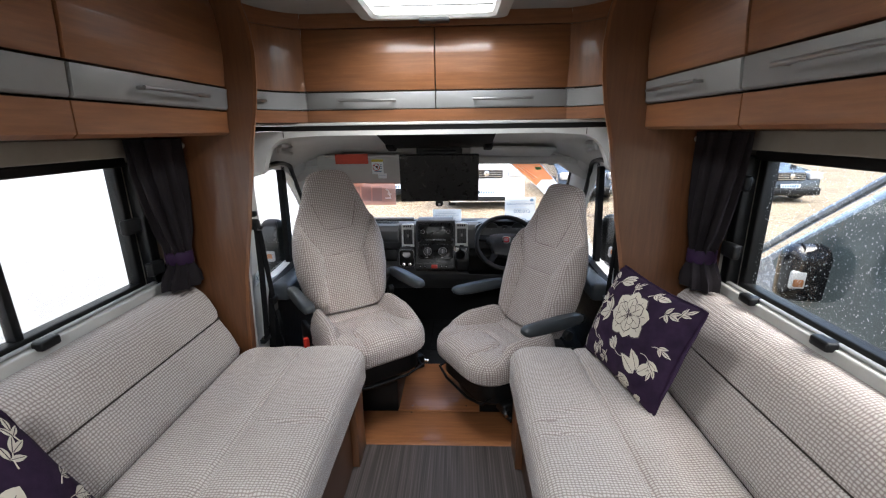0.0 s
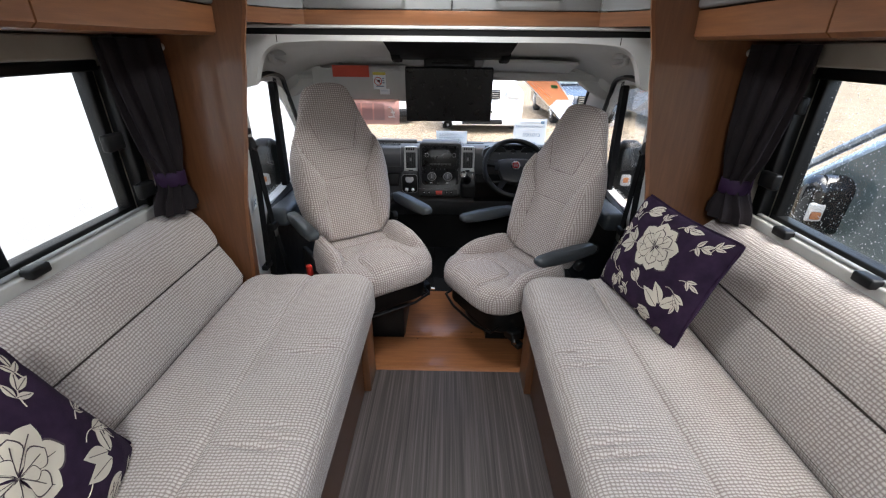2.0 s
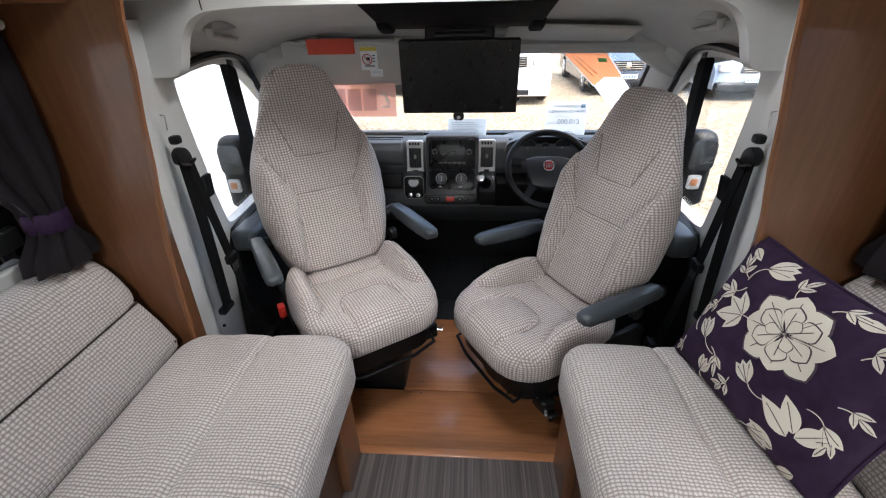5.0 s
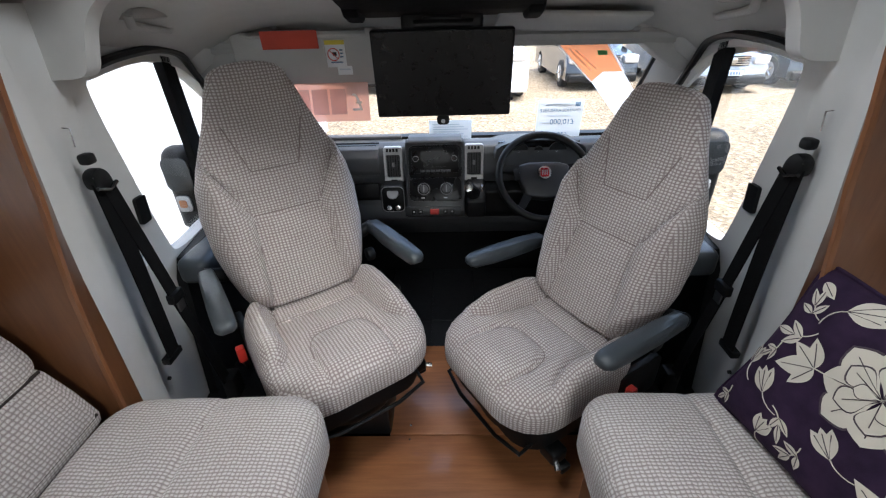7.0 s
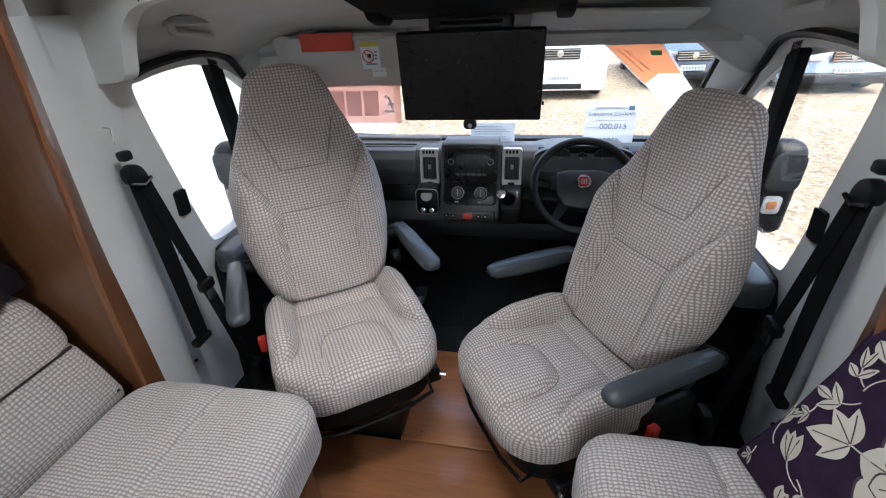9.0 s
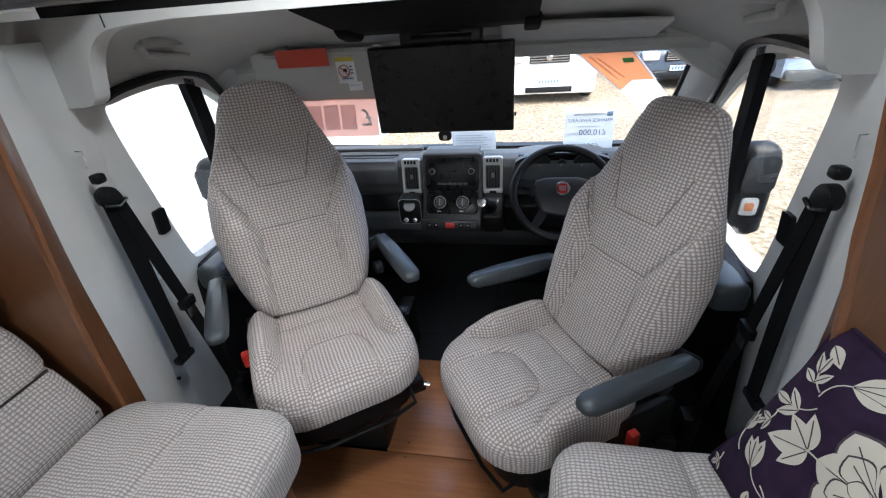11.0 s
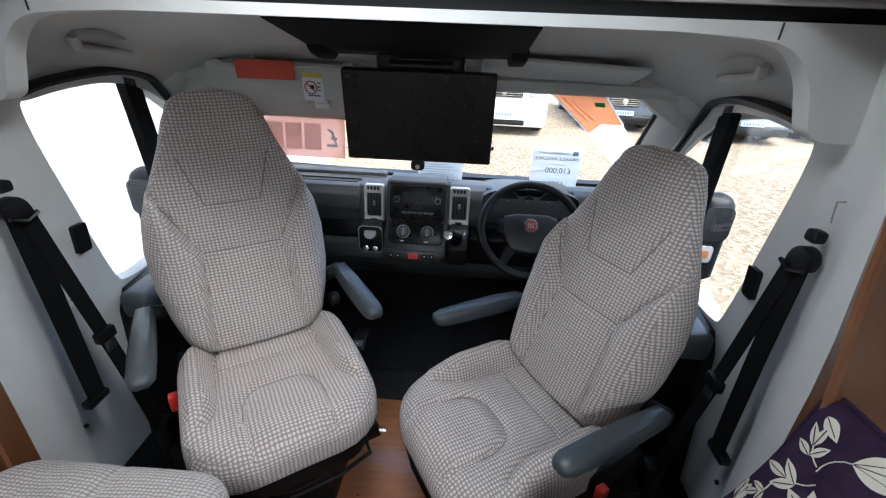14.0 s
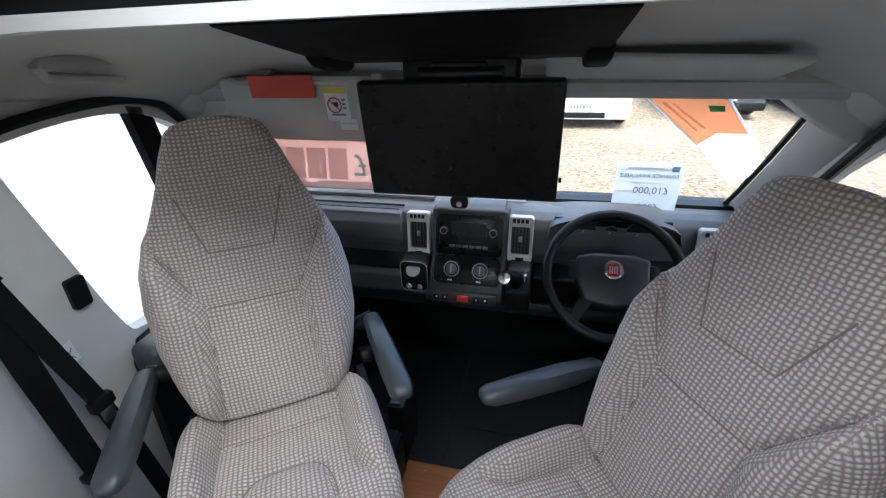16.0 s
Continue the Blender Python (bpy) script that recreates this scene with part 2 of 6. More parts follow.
CLEARLENS = plain("clear_lens", (0.34, 0.35, 0.36), 0.15, 0.2, 0)
AMBER = plain("amber_lens", (0.30, 0.13, 0.06), 0.2, 0, 0)
BUILDING = plain("white_render", (0.63, 0.645, 0.65), 0.8, 0, 0.004, 60, 0.07)
LEAF = plain("foliage", (0.06, 0.09, 0.04), 0.8, 0, 0)
BARK = plain("bark", (0.09, 0.07, 0.05), 0.9, 0, 0.01, 20)


# ---- mesh helpers ----
def box(bm, x0, x1, y0, y1, z0, z1, r=0.0, seg=2):
    m = Matrix.LocRotScale(((x0 + x1) / 2, (y0 + y1) / 2, (z0 + z1) / 2), None, (abs(x1 - x0), abs(y1 - y0), abs(z1 - z0)))
    g = bmesh.ops.create_cube(bm, size=1, matrix=m)
    if r:
        es = list({e for v in g["verts"] for e in v.link_edges})
        bmesh.ops.bevel(bm, geom=es, offset=r, segments=seg, profile=0.5, affect="EDGES")
    return bm


def B(x0, x1, y0, y1, z0, z1, r=0.0, seg=2):
    return box(bmesh.new(), x0, x1, y0, y1, z0, z1, r, seg)


def prism(pts, axis, a, b, r=0.0, seg=2):
    """A closed 2D outline pushed along an axis from a to b."""
    bm = bmesh.new()
    put = {"x": lambda p, s: (s, p[0], p[1]), "y": lambda p, s: (p[0], s, p[1]), "z": lambda p, s: (p[0], p[1], s)}[axis]
    lo = [bm.verts.new(put(p, a)) for p in pts]
    hi = [bm.verts.new(put(p, b)) for p in pts]
    bm.faces.new(lo), bm.faces.new(hi[::-1])
    for k in range(len(pts)):
        bm.faces.new((lo[k - 1], hi[k - 1], hi[k], lo[k]))
    bmesh.ops.recalc_face_normals(bm, faces=bm.faces)
    if r:
        bmesh.ops.bevel(bm, geom=list(bm.edges), offset=r, segments=seg, profile=0.5, affect="EDGES")
    return bm


def loft(rings, cap=True, closed=True):
    bm = bmesh.new()
    vs = [[bm.verts.new(p) for p in r] for r in rings]
    n = len(rings[0])
    for a, b in zip(vs, vs[1:]):
        for k in range(n if closed else n - 1):
            q = (k + 1) % n
            bm.faces.new((a[k], a[q], b[q], b[k]))
    if cap and closed:
        bm.faces.new(vs[0][::-1]), bm.faces.new(vs[-1])
    bmesh.ops.recalc_face_normals(bm, faces=bm.faces)
    return bm


def tube(pts, r, n=8, bm=None, closed=False):
    """A round rod along a line of points."""
    pts = [Vector(p) for p in pts]
    rings = []
    up = Vector((0.13, 0.27, 0.95))
    for k, p in enumerate(pts):
        a = pts[k - 1] if (k or closed) else p
        b = pts[(k + 1) % len(pts)] if (closed or k < len(pts) - 1) else p
        d = (b - a).normalized()
        s = d.cross(up).normalized()
        u = s.cross(d).normalized()
        rr = r[k] if isinstance(r, (list, tuple)) else r
        rings.append([p + rr * (math.cos(2 * math.pi * i / n) * s + math.sin(2 * math.pi * i / n) * u) for i in range(n)])
    if closed:
        rings.append(rings[0])
    made = loft(rings, not closed)
    if closed:
        bmesh.ops.remove_doubles(made, verts=made.verts, dist=1e-6)
    if bm is None:
        return made
    me = bpy.data.meshes.new("t")
    made.to_mesh(me)
    bm.from_mesh(me)
    bpy.data.meshes.remove(me)
    return bm


def disc(c, normal, r, depth, n=32, bevel=0.0):
    """A short cylinder whose face looks along normal."""
    bm = bmesh.new()
    m = Matrix.Translation(c) @ Vector(normal).to_track_quat("Z", "Y").to_matrix().to_4x4()
    g = bmesh.ops.create_cone(bm, cap_ends=True, segments=n, radius1=r, radius2=r, depth=depth, matrix=m)
    if bevel:
        rim = [e for e in bm.edges if len(e.link_faces) == 2 and max(len(f.verts) for f in e.link_faces) > 4]
        bmesh.ops.bevel(bm, geom=rim, offset=bevel, segments=2, profile=0.5, affect="EDGES")
    return bm


def rounded(x0, x1, y0, y1, r, n=6, per=1):
    """A rectangle with round corners; per: points along each straight side."""
    out = []
    cs = [(x1 - r, y1 - r, 0), (x0 + r, y1 - r, 90), (x0 + r, y0 + r, 180), (x1 - r, y0 + r, 270)]
    for k, (cx, cy, a) in enumerate(cs):
        for i in range(n + 1):
            t = radians(a + 90 * i / n)
            out.append((cx + r * math.cos(t), cy + r * math.sin(t)))
        nx, ny, na = cs[(k + 1) % 4]
        t = radians(na)
        e, s = (nx + r * math.cos(t), ny + r * math.sin(t)), out[-1]
        for i in range(1, per):
            out.append((s[0] + (e[0] - s[0]) * i / per, s[1] + (e[1] - s[1]) * i / per))
    return out


def pad(x0, x1, y0, y1, z0, z1, rp, re, top=None, per=24, rings=14):
    """A stuffed cushion: round corners in plan, round upper edge, top(x, y) lifts the upper face."""
    half = min(x1 - x0, y1 - y0) / 2
    out = []
    rb = min(0.02, re)

    def ring(d, z, lift):
        r = max(rp - d, 0.004)
        pts = rounded(x0 + d, x1 - d, y0 + d, y1 - d, min(r, half - d - 1e-4) if half - d > 0.0002 else 1e-4, 6, per)
        out.append([(x, y, z + (lift * top(x, y) if top else 0)) for x, y in pts])

    ring(rb, z0, 0)
    ring(0, z0 + rb, 0)
    for i in range(3):
        ring(0, z0 + rb + (z1 - re - z0 - rb) * (i + 1) / 3, 0)
    for i in range(1, 7):
        a = math.pi / 2 * i / 6
        ring(re * (1 - math.cos(a)), z1 - re + re * math.sin(a), math.sin(a))
    for i in range(1, rings + 1):
        ring(re + (half - 0.003 - re) * i / rings, z1, 1)
    return loft(out)


def box_uv(me):
    uv = me.uv_layers.new(name="UVMap")
    n = len(me.loops)
    co = np.empty(len(me.vertices) * 3)
    me.vertices.foreach_get("co", co)
    co = co.reshape(-1, 3)
    data = np.zeros((n, 2))
    vi = np.empty(n, dtype=int)
    me.loops.foreach_get("vertex_index", vi)
    nor = np.empty(len(me.polygons) * 3)
    me.polygons.foreach_get("normal", nor)
    nor = np.abs(nor.reshape(-1, 3))
    tot = np.empty(len(me.polygons), dtype=int)
    me.polygons.foreach_get("loop_total", tot)
    ax = np.repeat(nor.argmax(axis=1), tot)
    p = co[vi]
    data[ax == 0] = p[ax == 0][:, [1, 2]]
    data[ax == 1] = p[ax == 1][:, [0, 2]]
    data[ax == 2] = p[ax == 2][:, [0, 1]]
    uv.data.foreach_set("uv", data.ravel())


def mesh_of(name, bm, material, smooth=35):
    me = bpy.data.meshes.new(name)
    bm.to_mesh(me)
    bm.free()
    me.materials.append(material)
    box_uv(me)
    if smooth:
        me.shade_smooth()
        me.set_sharp_from_angle(angle=radians(smooth))
    return me


def part(name, bm, material, parent=None, label="", smooth=35, at=None):
    ob = new(name, mesh_of(name, bm, material, smooth))
    if at is not None:
        ob.matrix_basis = at
    if parent is not None:
        ob.parent = parent
    return tagged(ob, label)


def thing(name, label, category, group="", at=None, kind=""):
    ob = new(name)
    if at is not None:
        ob.matrix_basis = at
    return tagged(ob, label, category, group, kind)


def solid(name, bm, material, label, category, group="", smooth=35, kind=""):
    return tagged(part(name, bm, material, None, "", smooth), label, category, group, kind)


def structure(name, bm, material, label, category="", smooth=35):
    return solid(name, bm, material, label, category or name.split("_")[0], "", smooth, "structure")


def mirror_x(bm):
    for v in bm.verts:
        v.co.x = -v.co.x
    bmesh.ops.reverse_faces(bm, faces=bm.faces)
    return bm


def lettering(name, text, size, material, parent, m, align="CENTER"):
    cu = bpy.data.curves.new(name, "FONT")
    cu.body, cu.size, cu.align_x, cu.align_y, cu.extrude = text, size, align, "CENTER", 0.0002
    tmp = new("tmp_text", cu)
    me = bpy.data.meshes.new_from_object(tmp.evaluated_get(bpy.context.evaluated_depsgraph_get()))
    bpy.data.objects.remove(tmp)
    me.materials.clear()
    me.materials.append(material)
    ob = new(name, me)
    ob.parent = parent
    ob.matrix_basis = m
    return ob


# ---- shell of the living space ----
def slab(name, x0, x1, y0, y1, z0, z1, mat, label, cat=""):
    return structure(name, B(x0, x1, y0, y1, z0, z1), mat, label, cat)


slab("floor", -1.15, 1.15, -1.6, 1.575, -0.12, 0.0, LINO, "grey-brown streaked vinyl floor of the aisle")
nose = bmesh.new()
box(nose, -0.42, 0.42, 1.575, 1.605, -0.1, 0.003, 0.003)
structure("floor_nosing", nose, WOODF, "wooden nosing strip at the end of the vinyl floor", "trim")
floor2 = structure("floor_cab", B(-1.10, 1.08, 1.6, 3.2, -0.16, -0.123), BLACK, "dark sub-floor below the cab step", "floor")
part("board", B(-0.8, 0.78, 1.606, 1.943, -0.112, -0.1, 0.002), WOODF, floor2)
part("board", B(-0.235, 0.2, 1.947, 2.415, -0.112, -0.097, 0.004), WOODF, floor2)
mat_floor = structure("floor_mat", prism(rounded(-0.92, 0.9, 2.40, 3.1, 0.05), "z", -0.122, -0.104, 0.004), RUBBER, "black ribbed rubber mat of the cab", "floor")
for k in range(7):
    part("rib", B(-0.8 + 0.23 * k, -0.79 + 0.23 * k, 2.44, 3.05, -0.104, -0.101), RUBBER, mat_floor)
part("rib", B(-0.85, 0.83, 2.60, 2.61, -0.104, -0.101), RUBBER, mat_floor)
structure("cab_footwell", B(-0.92, 0.9, 3.08, 3.14, -0.2, 0.7), BLACK, "black bulkhead in front of the footwell", "wall")
for sx, sy in ((-0.16, 1.985), (-0.16, 2.385), (0.13, 1.985), (-0.16, 1.925), (0.13, 2.385)):
    solid("screw", disc((sx, sy, -0.096), (0, 0, 1), 0.004, 0.003, 12, 0.001), CHROME, "small steel screw in the wooden floor board", "screw", "floor screws")

W0, W1, WZ0, WZ1 = 0.30, 1.50, 0.79, 1.245


def side_wall(s, name):
    bm = bmesh.new()
    x0, x1 = s * 1.12, s * 1.155
    for y0, y1, z0, z1 in ((-1.6, W0, 0, 1.86), (W1, 1.72, 0, 1.86), (W0, W1, 0, WZ0), (W0, W1, WZ1, 1.86)):
        box(bm, min(x0, x1), max(x0, x1), y0, y1, z0, z1)
    structure(name, bm, LINER, "beige vinyl-faced side wall", "wall")


side_wall(-1, "wall_left"), side_wall(1, "wall_right")
slab("wall_rear", -1.15, 1.15, -1.65, -1.6, 0, 1.9, LINER, "plain rear wall of the living space", "wall")
ceil = bmesh.new()
for x0, x1, y0, y1 in ((-1.15, -0.27, -1.6, 2.0), (0.27, 1.15, -1.6, 2.0), (-0.27, 0.27, 1.83, 2.0), (-0.27, 0.27, -0.2, 1.43), (-0.27, 0.27, -1.6, -0.9)):
    box(ceil, x0, x1, y0, y1, 1.82, 1.87)
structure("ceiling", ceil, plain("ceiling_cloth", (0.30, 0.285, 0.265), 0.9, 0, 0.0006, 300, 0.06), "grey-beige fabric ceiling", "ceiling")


def roof_hatch(y0, y1, half, low, label):
    t = thing("roof_hatch", label, "skylight", "", pose(0, (y0 + y1) / 2, 1.82))
    d = (y1 - y0) / 2
    out, inn = rounded(-half - 0.065, half + 0.065, -d - 0.045, d + 0.045, 0.04), rounded(-half, half, -d + 0.02, d - 0.02, 0.03)
    rings = [[(x, y, 0.0) for x, y in out], [(x * 0.98, y * 0.985, -low + 0.007) for x, y in out], [(x * 1.06, y * 1.06, -low) for x, y in inn], [(x, y, -low + 0.012) for x, y in inn], [(x, y, 0.05) for x, y in inn], [(x, y, 0.05) for x, y in out], [(x, y, 0.0) for x, y in out]]
    part("frame", loft(rings, False), FRAMEG, t)
    part("catch", B(-0.06, 0.06, d - 0.015, d + 0.03, -low - 0.012, -low + 0.004, 0.006), BLACK, t, "dark catch")
    part("rail", B(-0.24, 0.24, d - 0.06, d - 0.045, -0.03, -0.018, 0.004), SILVER, t)
    g = part("pane", B(-0.27, 0.27, -d, d, 0.055, 0.06), TINTED, t)
    g.visible_shadow = False


roof_hatch(1.45, 1.83, 0.225, 0.062, "cream roof hatch over the lounge, daylight above")
# unseen hatch, assumed as the source of the rear fill
roof_hatch(-0.88, -0.22, 0.25, 0.04, "large cream roof hatch at the rear, unseen and assumed")


def window(s, name):
    t = thing(name, "acrylic side window in a black frame with grey inner trim", "window", "", None, "structure")
    for a, b, c, d, e, f, m, n in (
        (1.112, 1.16, W0 - 0.02, W1, WZ0 - 0.03, WZ0 + 0.008, BLACK, "frame"),
        (1.085, 1.16, W0 - 0.02, W1, WZ1 - 0.012, WZ1 + 0.02, BLACK, "frame"),
        (1.115, 1.16, W1 - 0.022, W1 + 0.012, WZ0 - 0.03, WZ1 + 0.02, BLACK, "frame"),
        (1.10, 1.15, W0 - 0.02, W0 + 0.02, WZ0 - 0.03, WZ1 + 0.02, BLACK, "frame"),
        (1.06, 1.110, W0 - 0.06, 1.60, 0.735, WZ0 - 0.006, FRAMEG, "window_sill"),
        (1.075, 1.119, W1 + 0.014, W1 + 0.06, WZ0 - 0.03, WZ1, BLACK, "inner_trim"),
        (1.05, 1.119, W0 - 0.06, 1.62, WZ1 + 0.022, WZ1 + 0.085, CASSETTE_SHADED, "blind_cassette"),
        (1.075, 1.095, W0 - 0.03, 1.52, WZ0 - 0.005, WZ0 + 0.004, SILVER, "track"),
    ):
        bm = B(a, b, c, d, e, f, 0.006, 3)
        part(n, bm if s > 0 else mirror_x(bm), m, t)
    if s < 0:
        part("glazing_bar", mirror_x(B(1.118, 1.15, 1.018, 1.042, WZ0, WZ1, 0.004)), BLACK, t)
    pane = part("pane", B(s * 1.130, s * 1.134, W0, W1, WZ0, WZ1), TINTED, t)
    pane.visible_shadow = False
    for y, z, vert in ((1.425, 1.035, True), (1.50, 0.86, True), (1.04, 0.785, False), (0.55, 0.785, False)) if s < 0 else ((1.495, 1.16, True), (1.49, 0.925, True), (1.36, 0.785, False), (1.06, 0.785, False)):
        c = part("catch", B(1.05, 1.09, y - 0.012, y + 0.012, z - 0.012, z + 0.012, 0.005) if s > 0 else mirror_x(B(1.05, 1.09, y - 0.012, y + 0.012, z - 0.012, z + 0.012, 0.005)), BLACK, t, "black window catch")
        bm = B(1.03, 1.056, y - 0.055, y + 0.02, z - 0.026, z + 0.026, 0.008, 3) if vert else B(1.04, 1.075, y - 0.03, y + 0.03, z - 0.012, z + 0.016, 0.007, 3)
        part("lever", bm if s > 0 else mirror_x(bm), BLACK, c)


window(-1, "window_left"), window(1, "window_right")


# ---- pillars and lockers ----
def pillar(s):
    """A thick shaped board whose inner edge splays outwards towards the cab."""
    c = -0.02
    edge = [(0.0, 0.815, 0.83), (0.4, 0.80, 0.812), (0.6, 0.785, 0.802), (0.77, 0.765, 0.796), (0.88, 0.745, 0.787), (0.98, 0.724, 0.774), (1.09, 0.708, 0.760), (1.2, 0.686, 0.745), (1.3, 0.672, 0.732), (1.41, 0.645, 0.70), (1.52, 0.628, 0.68), (1.62, 0.622, 0.672), (1.72, 0.632, 0.68), (1.82, 0.66, 0.70)]
    t = thing("pillar_board", "shaped walnut-effect board between lounge and cab", "partition", "pillar boards", None, "structure")
    rings = [[(c + s * f, 1.645, z), (c + s * (f + 0.002), 1.652, z), (c + s * (b - 0.006), 1.707, z), (c + s * b, 1.712, z), (s * 1.12, 1.712, z), (s * 1.12, 1.645, z)] for z, f, b in edge]
    part("board", loft(rings), WOODV_SHADED, t, "", 30)
    lip = [[(c + s * (f - 0.004), 1.6415, z), (c + s * (f - 0.0045), 1.650, z), (c + s * (f + 0.004), 1.6515, z), (c + s * (f + 0.009), 1.6435, z)] for z, f, b in edge]
    part("edging", loft(lip), WOODV, t, "paler edging strip")


pillar(-1), pillar(1)


def bar_handle(a, b, out, parent, r=0.0055):
    """A flat metal bar on two feet between the points a and b, standing off along out."""
    a, b, out = Vector(a), Vector(b), Vector(out)
    h = part("handle", tube([a + out * 0.028, a.lerp(b, 0.5) + out * 0.032, b + out * 0.028], r, 10), STEEL, parent, "brushed steel bar handle")
    d = (b - a).normalized()
    for p in (a + d * 0.012, b - d * 0.012):
        part("foot", tube([p + out * 0.001, p + out * 0.026], r * 0.9, 8), STEEL, h)


def locker(s, y0, y1, h0, h1):
    t = thing("overhead_locker", "walnut-effect overhead locker with a silver lower band", "cabinet", "side lockers")
    g = 0.003
    prof = [(0.785, 1.335), (0.772, 1.345), (0.770, 1.418), (1.119, 1.418), (1.119, 1.335)]
    part("valance", prism([(s * x, z) for x, z in prof], "y", y0, y1), WOOD, t)
    part("carcass", B(min(s * 0.80, s * 1.119), max(s * 0.80, s * 1.119), y0, y1, 1.421, 1.818), GAP, t)
    band = [(0.768, 1.424), (0.762, 1.43), (0.757, 1.498), (0.785, 1.50), (0.79, 1.424)]
    part("band", prism([(s * x, z) for x, z in band], "y", y0 + g, y1 - g, 0.0015), SILVER, t, "silver-grey band")
    front = [(0.762, 1.505), (0.756, 1.56), (0.753, 1.62), (0.756, 1.69), (0.766, 1.76), (0.785, 1.815), (0.81, 1.815), (0.79, 1.7), (0.79, 1.505)]
    d = part("door", prism([(s * x, z) for x, z in front], "y", y0 + g, y1 - g, 0.002), WOOD, t)
    bar_handle((s * 0.7575, h0, 1.462), (s * 0.7575, h1, 1.462), (-s, 0, 0), d)


for a, b, c, d in ((0.985, 1.643, 1.17, 1.47), (0.33, 0.98, 0.5, 0.8), (-0.35, 0.325, -0.15, 0.15)):
    locker(-1, a, b, c, d)
for a, b, c, d in ((1.115, 1.643, 1.26, 1.56), (0.46, 1.11, 0.68, 0.97), (-0.2, 0.455, 0, 0.3)):
    locker(1, a, b, c, d)

FY = 1.97


def front_locker():
    t = thing("front_locker", "walnut-effect locker over the cab with silver bands", "cabinet")
    part("carcass", B(-0.575, 0.56, FY + 0.02, 2.35, 1.385, 1.80), GAP, t)
    part("lower_rail", prism([(FY - 0.001, 1.382), (FY - 0.006, 1.39), (FY - 0.004, 1.432), (FY + 0.02, 1.432), (FY + 0.02, 1.382)], "x", -0.578, 0.563), WOOD, t)
    part("upper_rail", prism([(FY - 0.004, 1.762), (FY - 0.006, 1.785), (FY + 0.004, 1.82), (FY + 0.03, 1.82), (FY + 0.03, 1.762)], "x", -0.578, 0.563), WOOD, t)
    for a, b, h0, h1 in ((-0.575, -0.008, -0.43, -0.175), (-0.004, 0.56, 0.155, 0.41)):
        part("band", B(a, b, FY - 0.006, FY + 0.02, 1.436, 1.506, 0.002), SILVER, t, "silver-grey band")
        d = part("door", prism([(FY - 0.006, 1.512), (FY - 0.012, 1.58), (FY - 0.013, 1.66), (FY - 0.004, 1.758), (FY + 0.02, 1.758), (FY + 0.02, 1.512)], "x", a, b, 0.002), WOOD, t)
        bar_handle((h0, FY - 0.006, 1.470), (h1, FY - 0.006, 1.470), (0, -1, 0), d)
    for s, xa in ((-1, 0.580), (1, 0.565)):
        c = thing("corner_locker", "curved walnut-effect corner locker beside the pillar", "cabinet", "corner lockers")
        arc = [(s * (xa + 0.17 * math.sin(u)), FY + 0.0 - 0.255 * (1 - math.cos(u)) ** 0.8) for u in [math.pi / 2 * i / 10 for i in range(11)]]
        for z0, z1, m, n, off in ((1.382, 1.432, WOOD, "lower_rail", 0.004), (1.436, 1.506, SILVER, "band", 0.004), (1.512, 1.758, WOODV, "door", 0.009), (1.762, 1.82, WOOD, "upper_rail", 0.004)):
            rings = [[(x - s * off * 0.7, y - off, z0), (x - s * off * 0.7, y - off, z1), (x + s * 0.02, y + 0.02, z1), (x + s * 0.02, y + 0.02, z0)] for x, y in arc]
            part(n, loft(rings), m, c)
        # backing added so that no sky light shows through the corner joints
        back = [(x + s * 0.035, y + 0.035) for x, y in arc]
        part("carcass", loft([[(x, y, 1.385), (x, y, 1.815), (x + s * 0.05, y + 0.05, 1.815), (x + s * 0.05, y + 0.05, 1.385)] for x, y in back]), GAP, c)
        bar_handle((s * (xa + 0.152), 1.845, 1.47), (s * (xa + 0.162), 1.75, 1.47), (-s, 0, 0), c)


front_locker()
# unseen outer skin, added to keep sky light out of the locker gaps
structure("shell_front", B(-1.16, 1.16, 2.37, 2.41, 1.386, 1.9), WHITE, "unseen plain skin above the cab, added against sky light", "wall")
structure("shell_roof", B(-1.16, 1.16, 2.001, 2.369, 1.83, 1.87), WHITE, "unseen plain roof skin above the front locker, added against sky light", "ceiling")
for s_, n_ in ((-1, "shell_left"), (1, "shell_right")):
    structure(n_, B(min(s_ * 1.12, s_ * 1.155), max(s_ * 1.12, s_ * 1.155), 1.721, 2.369, 1.2, 1.829), WHITE, "unseen plain skin beside the front locker, added against sky light", "wall")


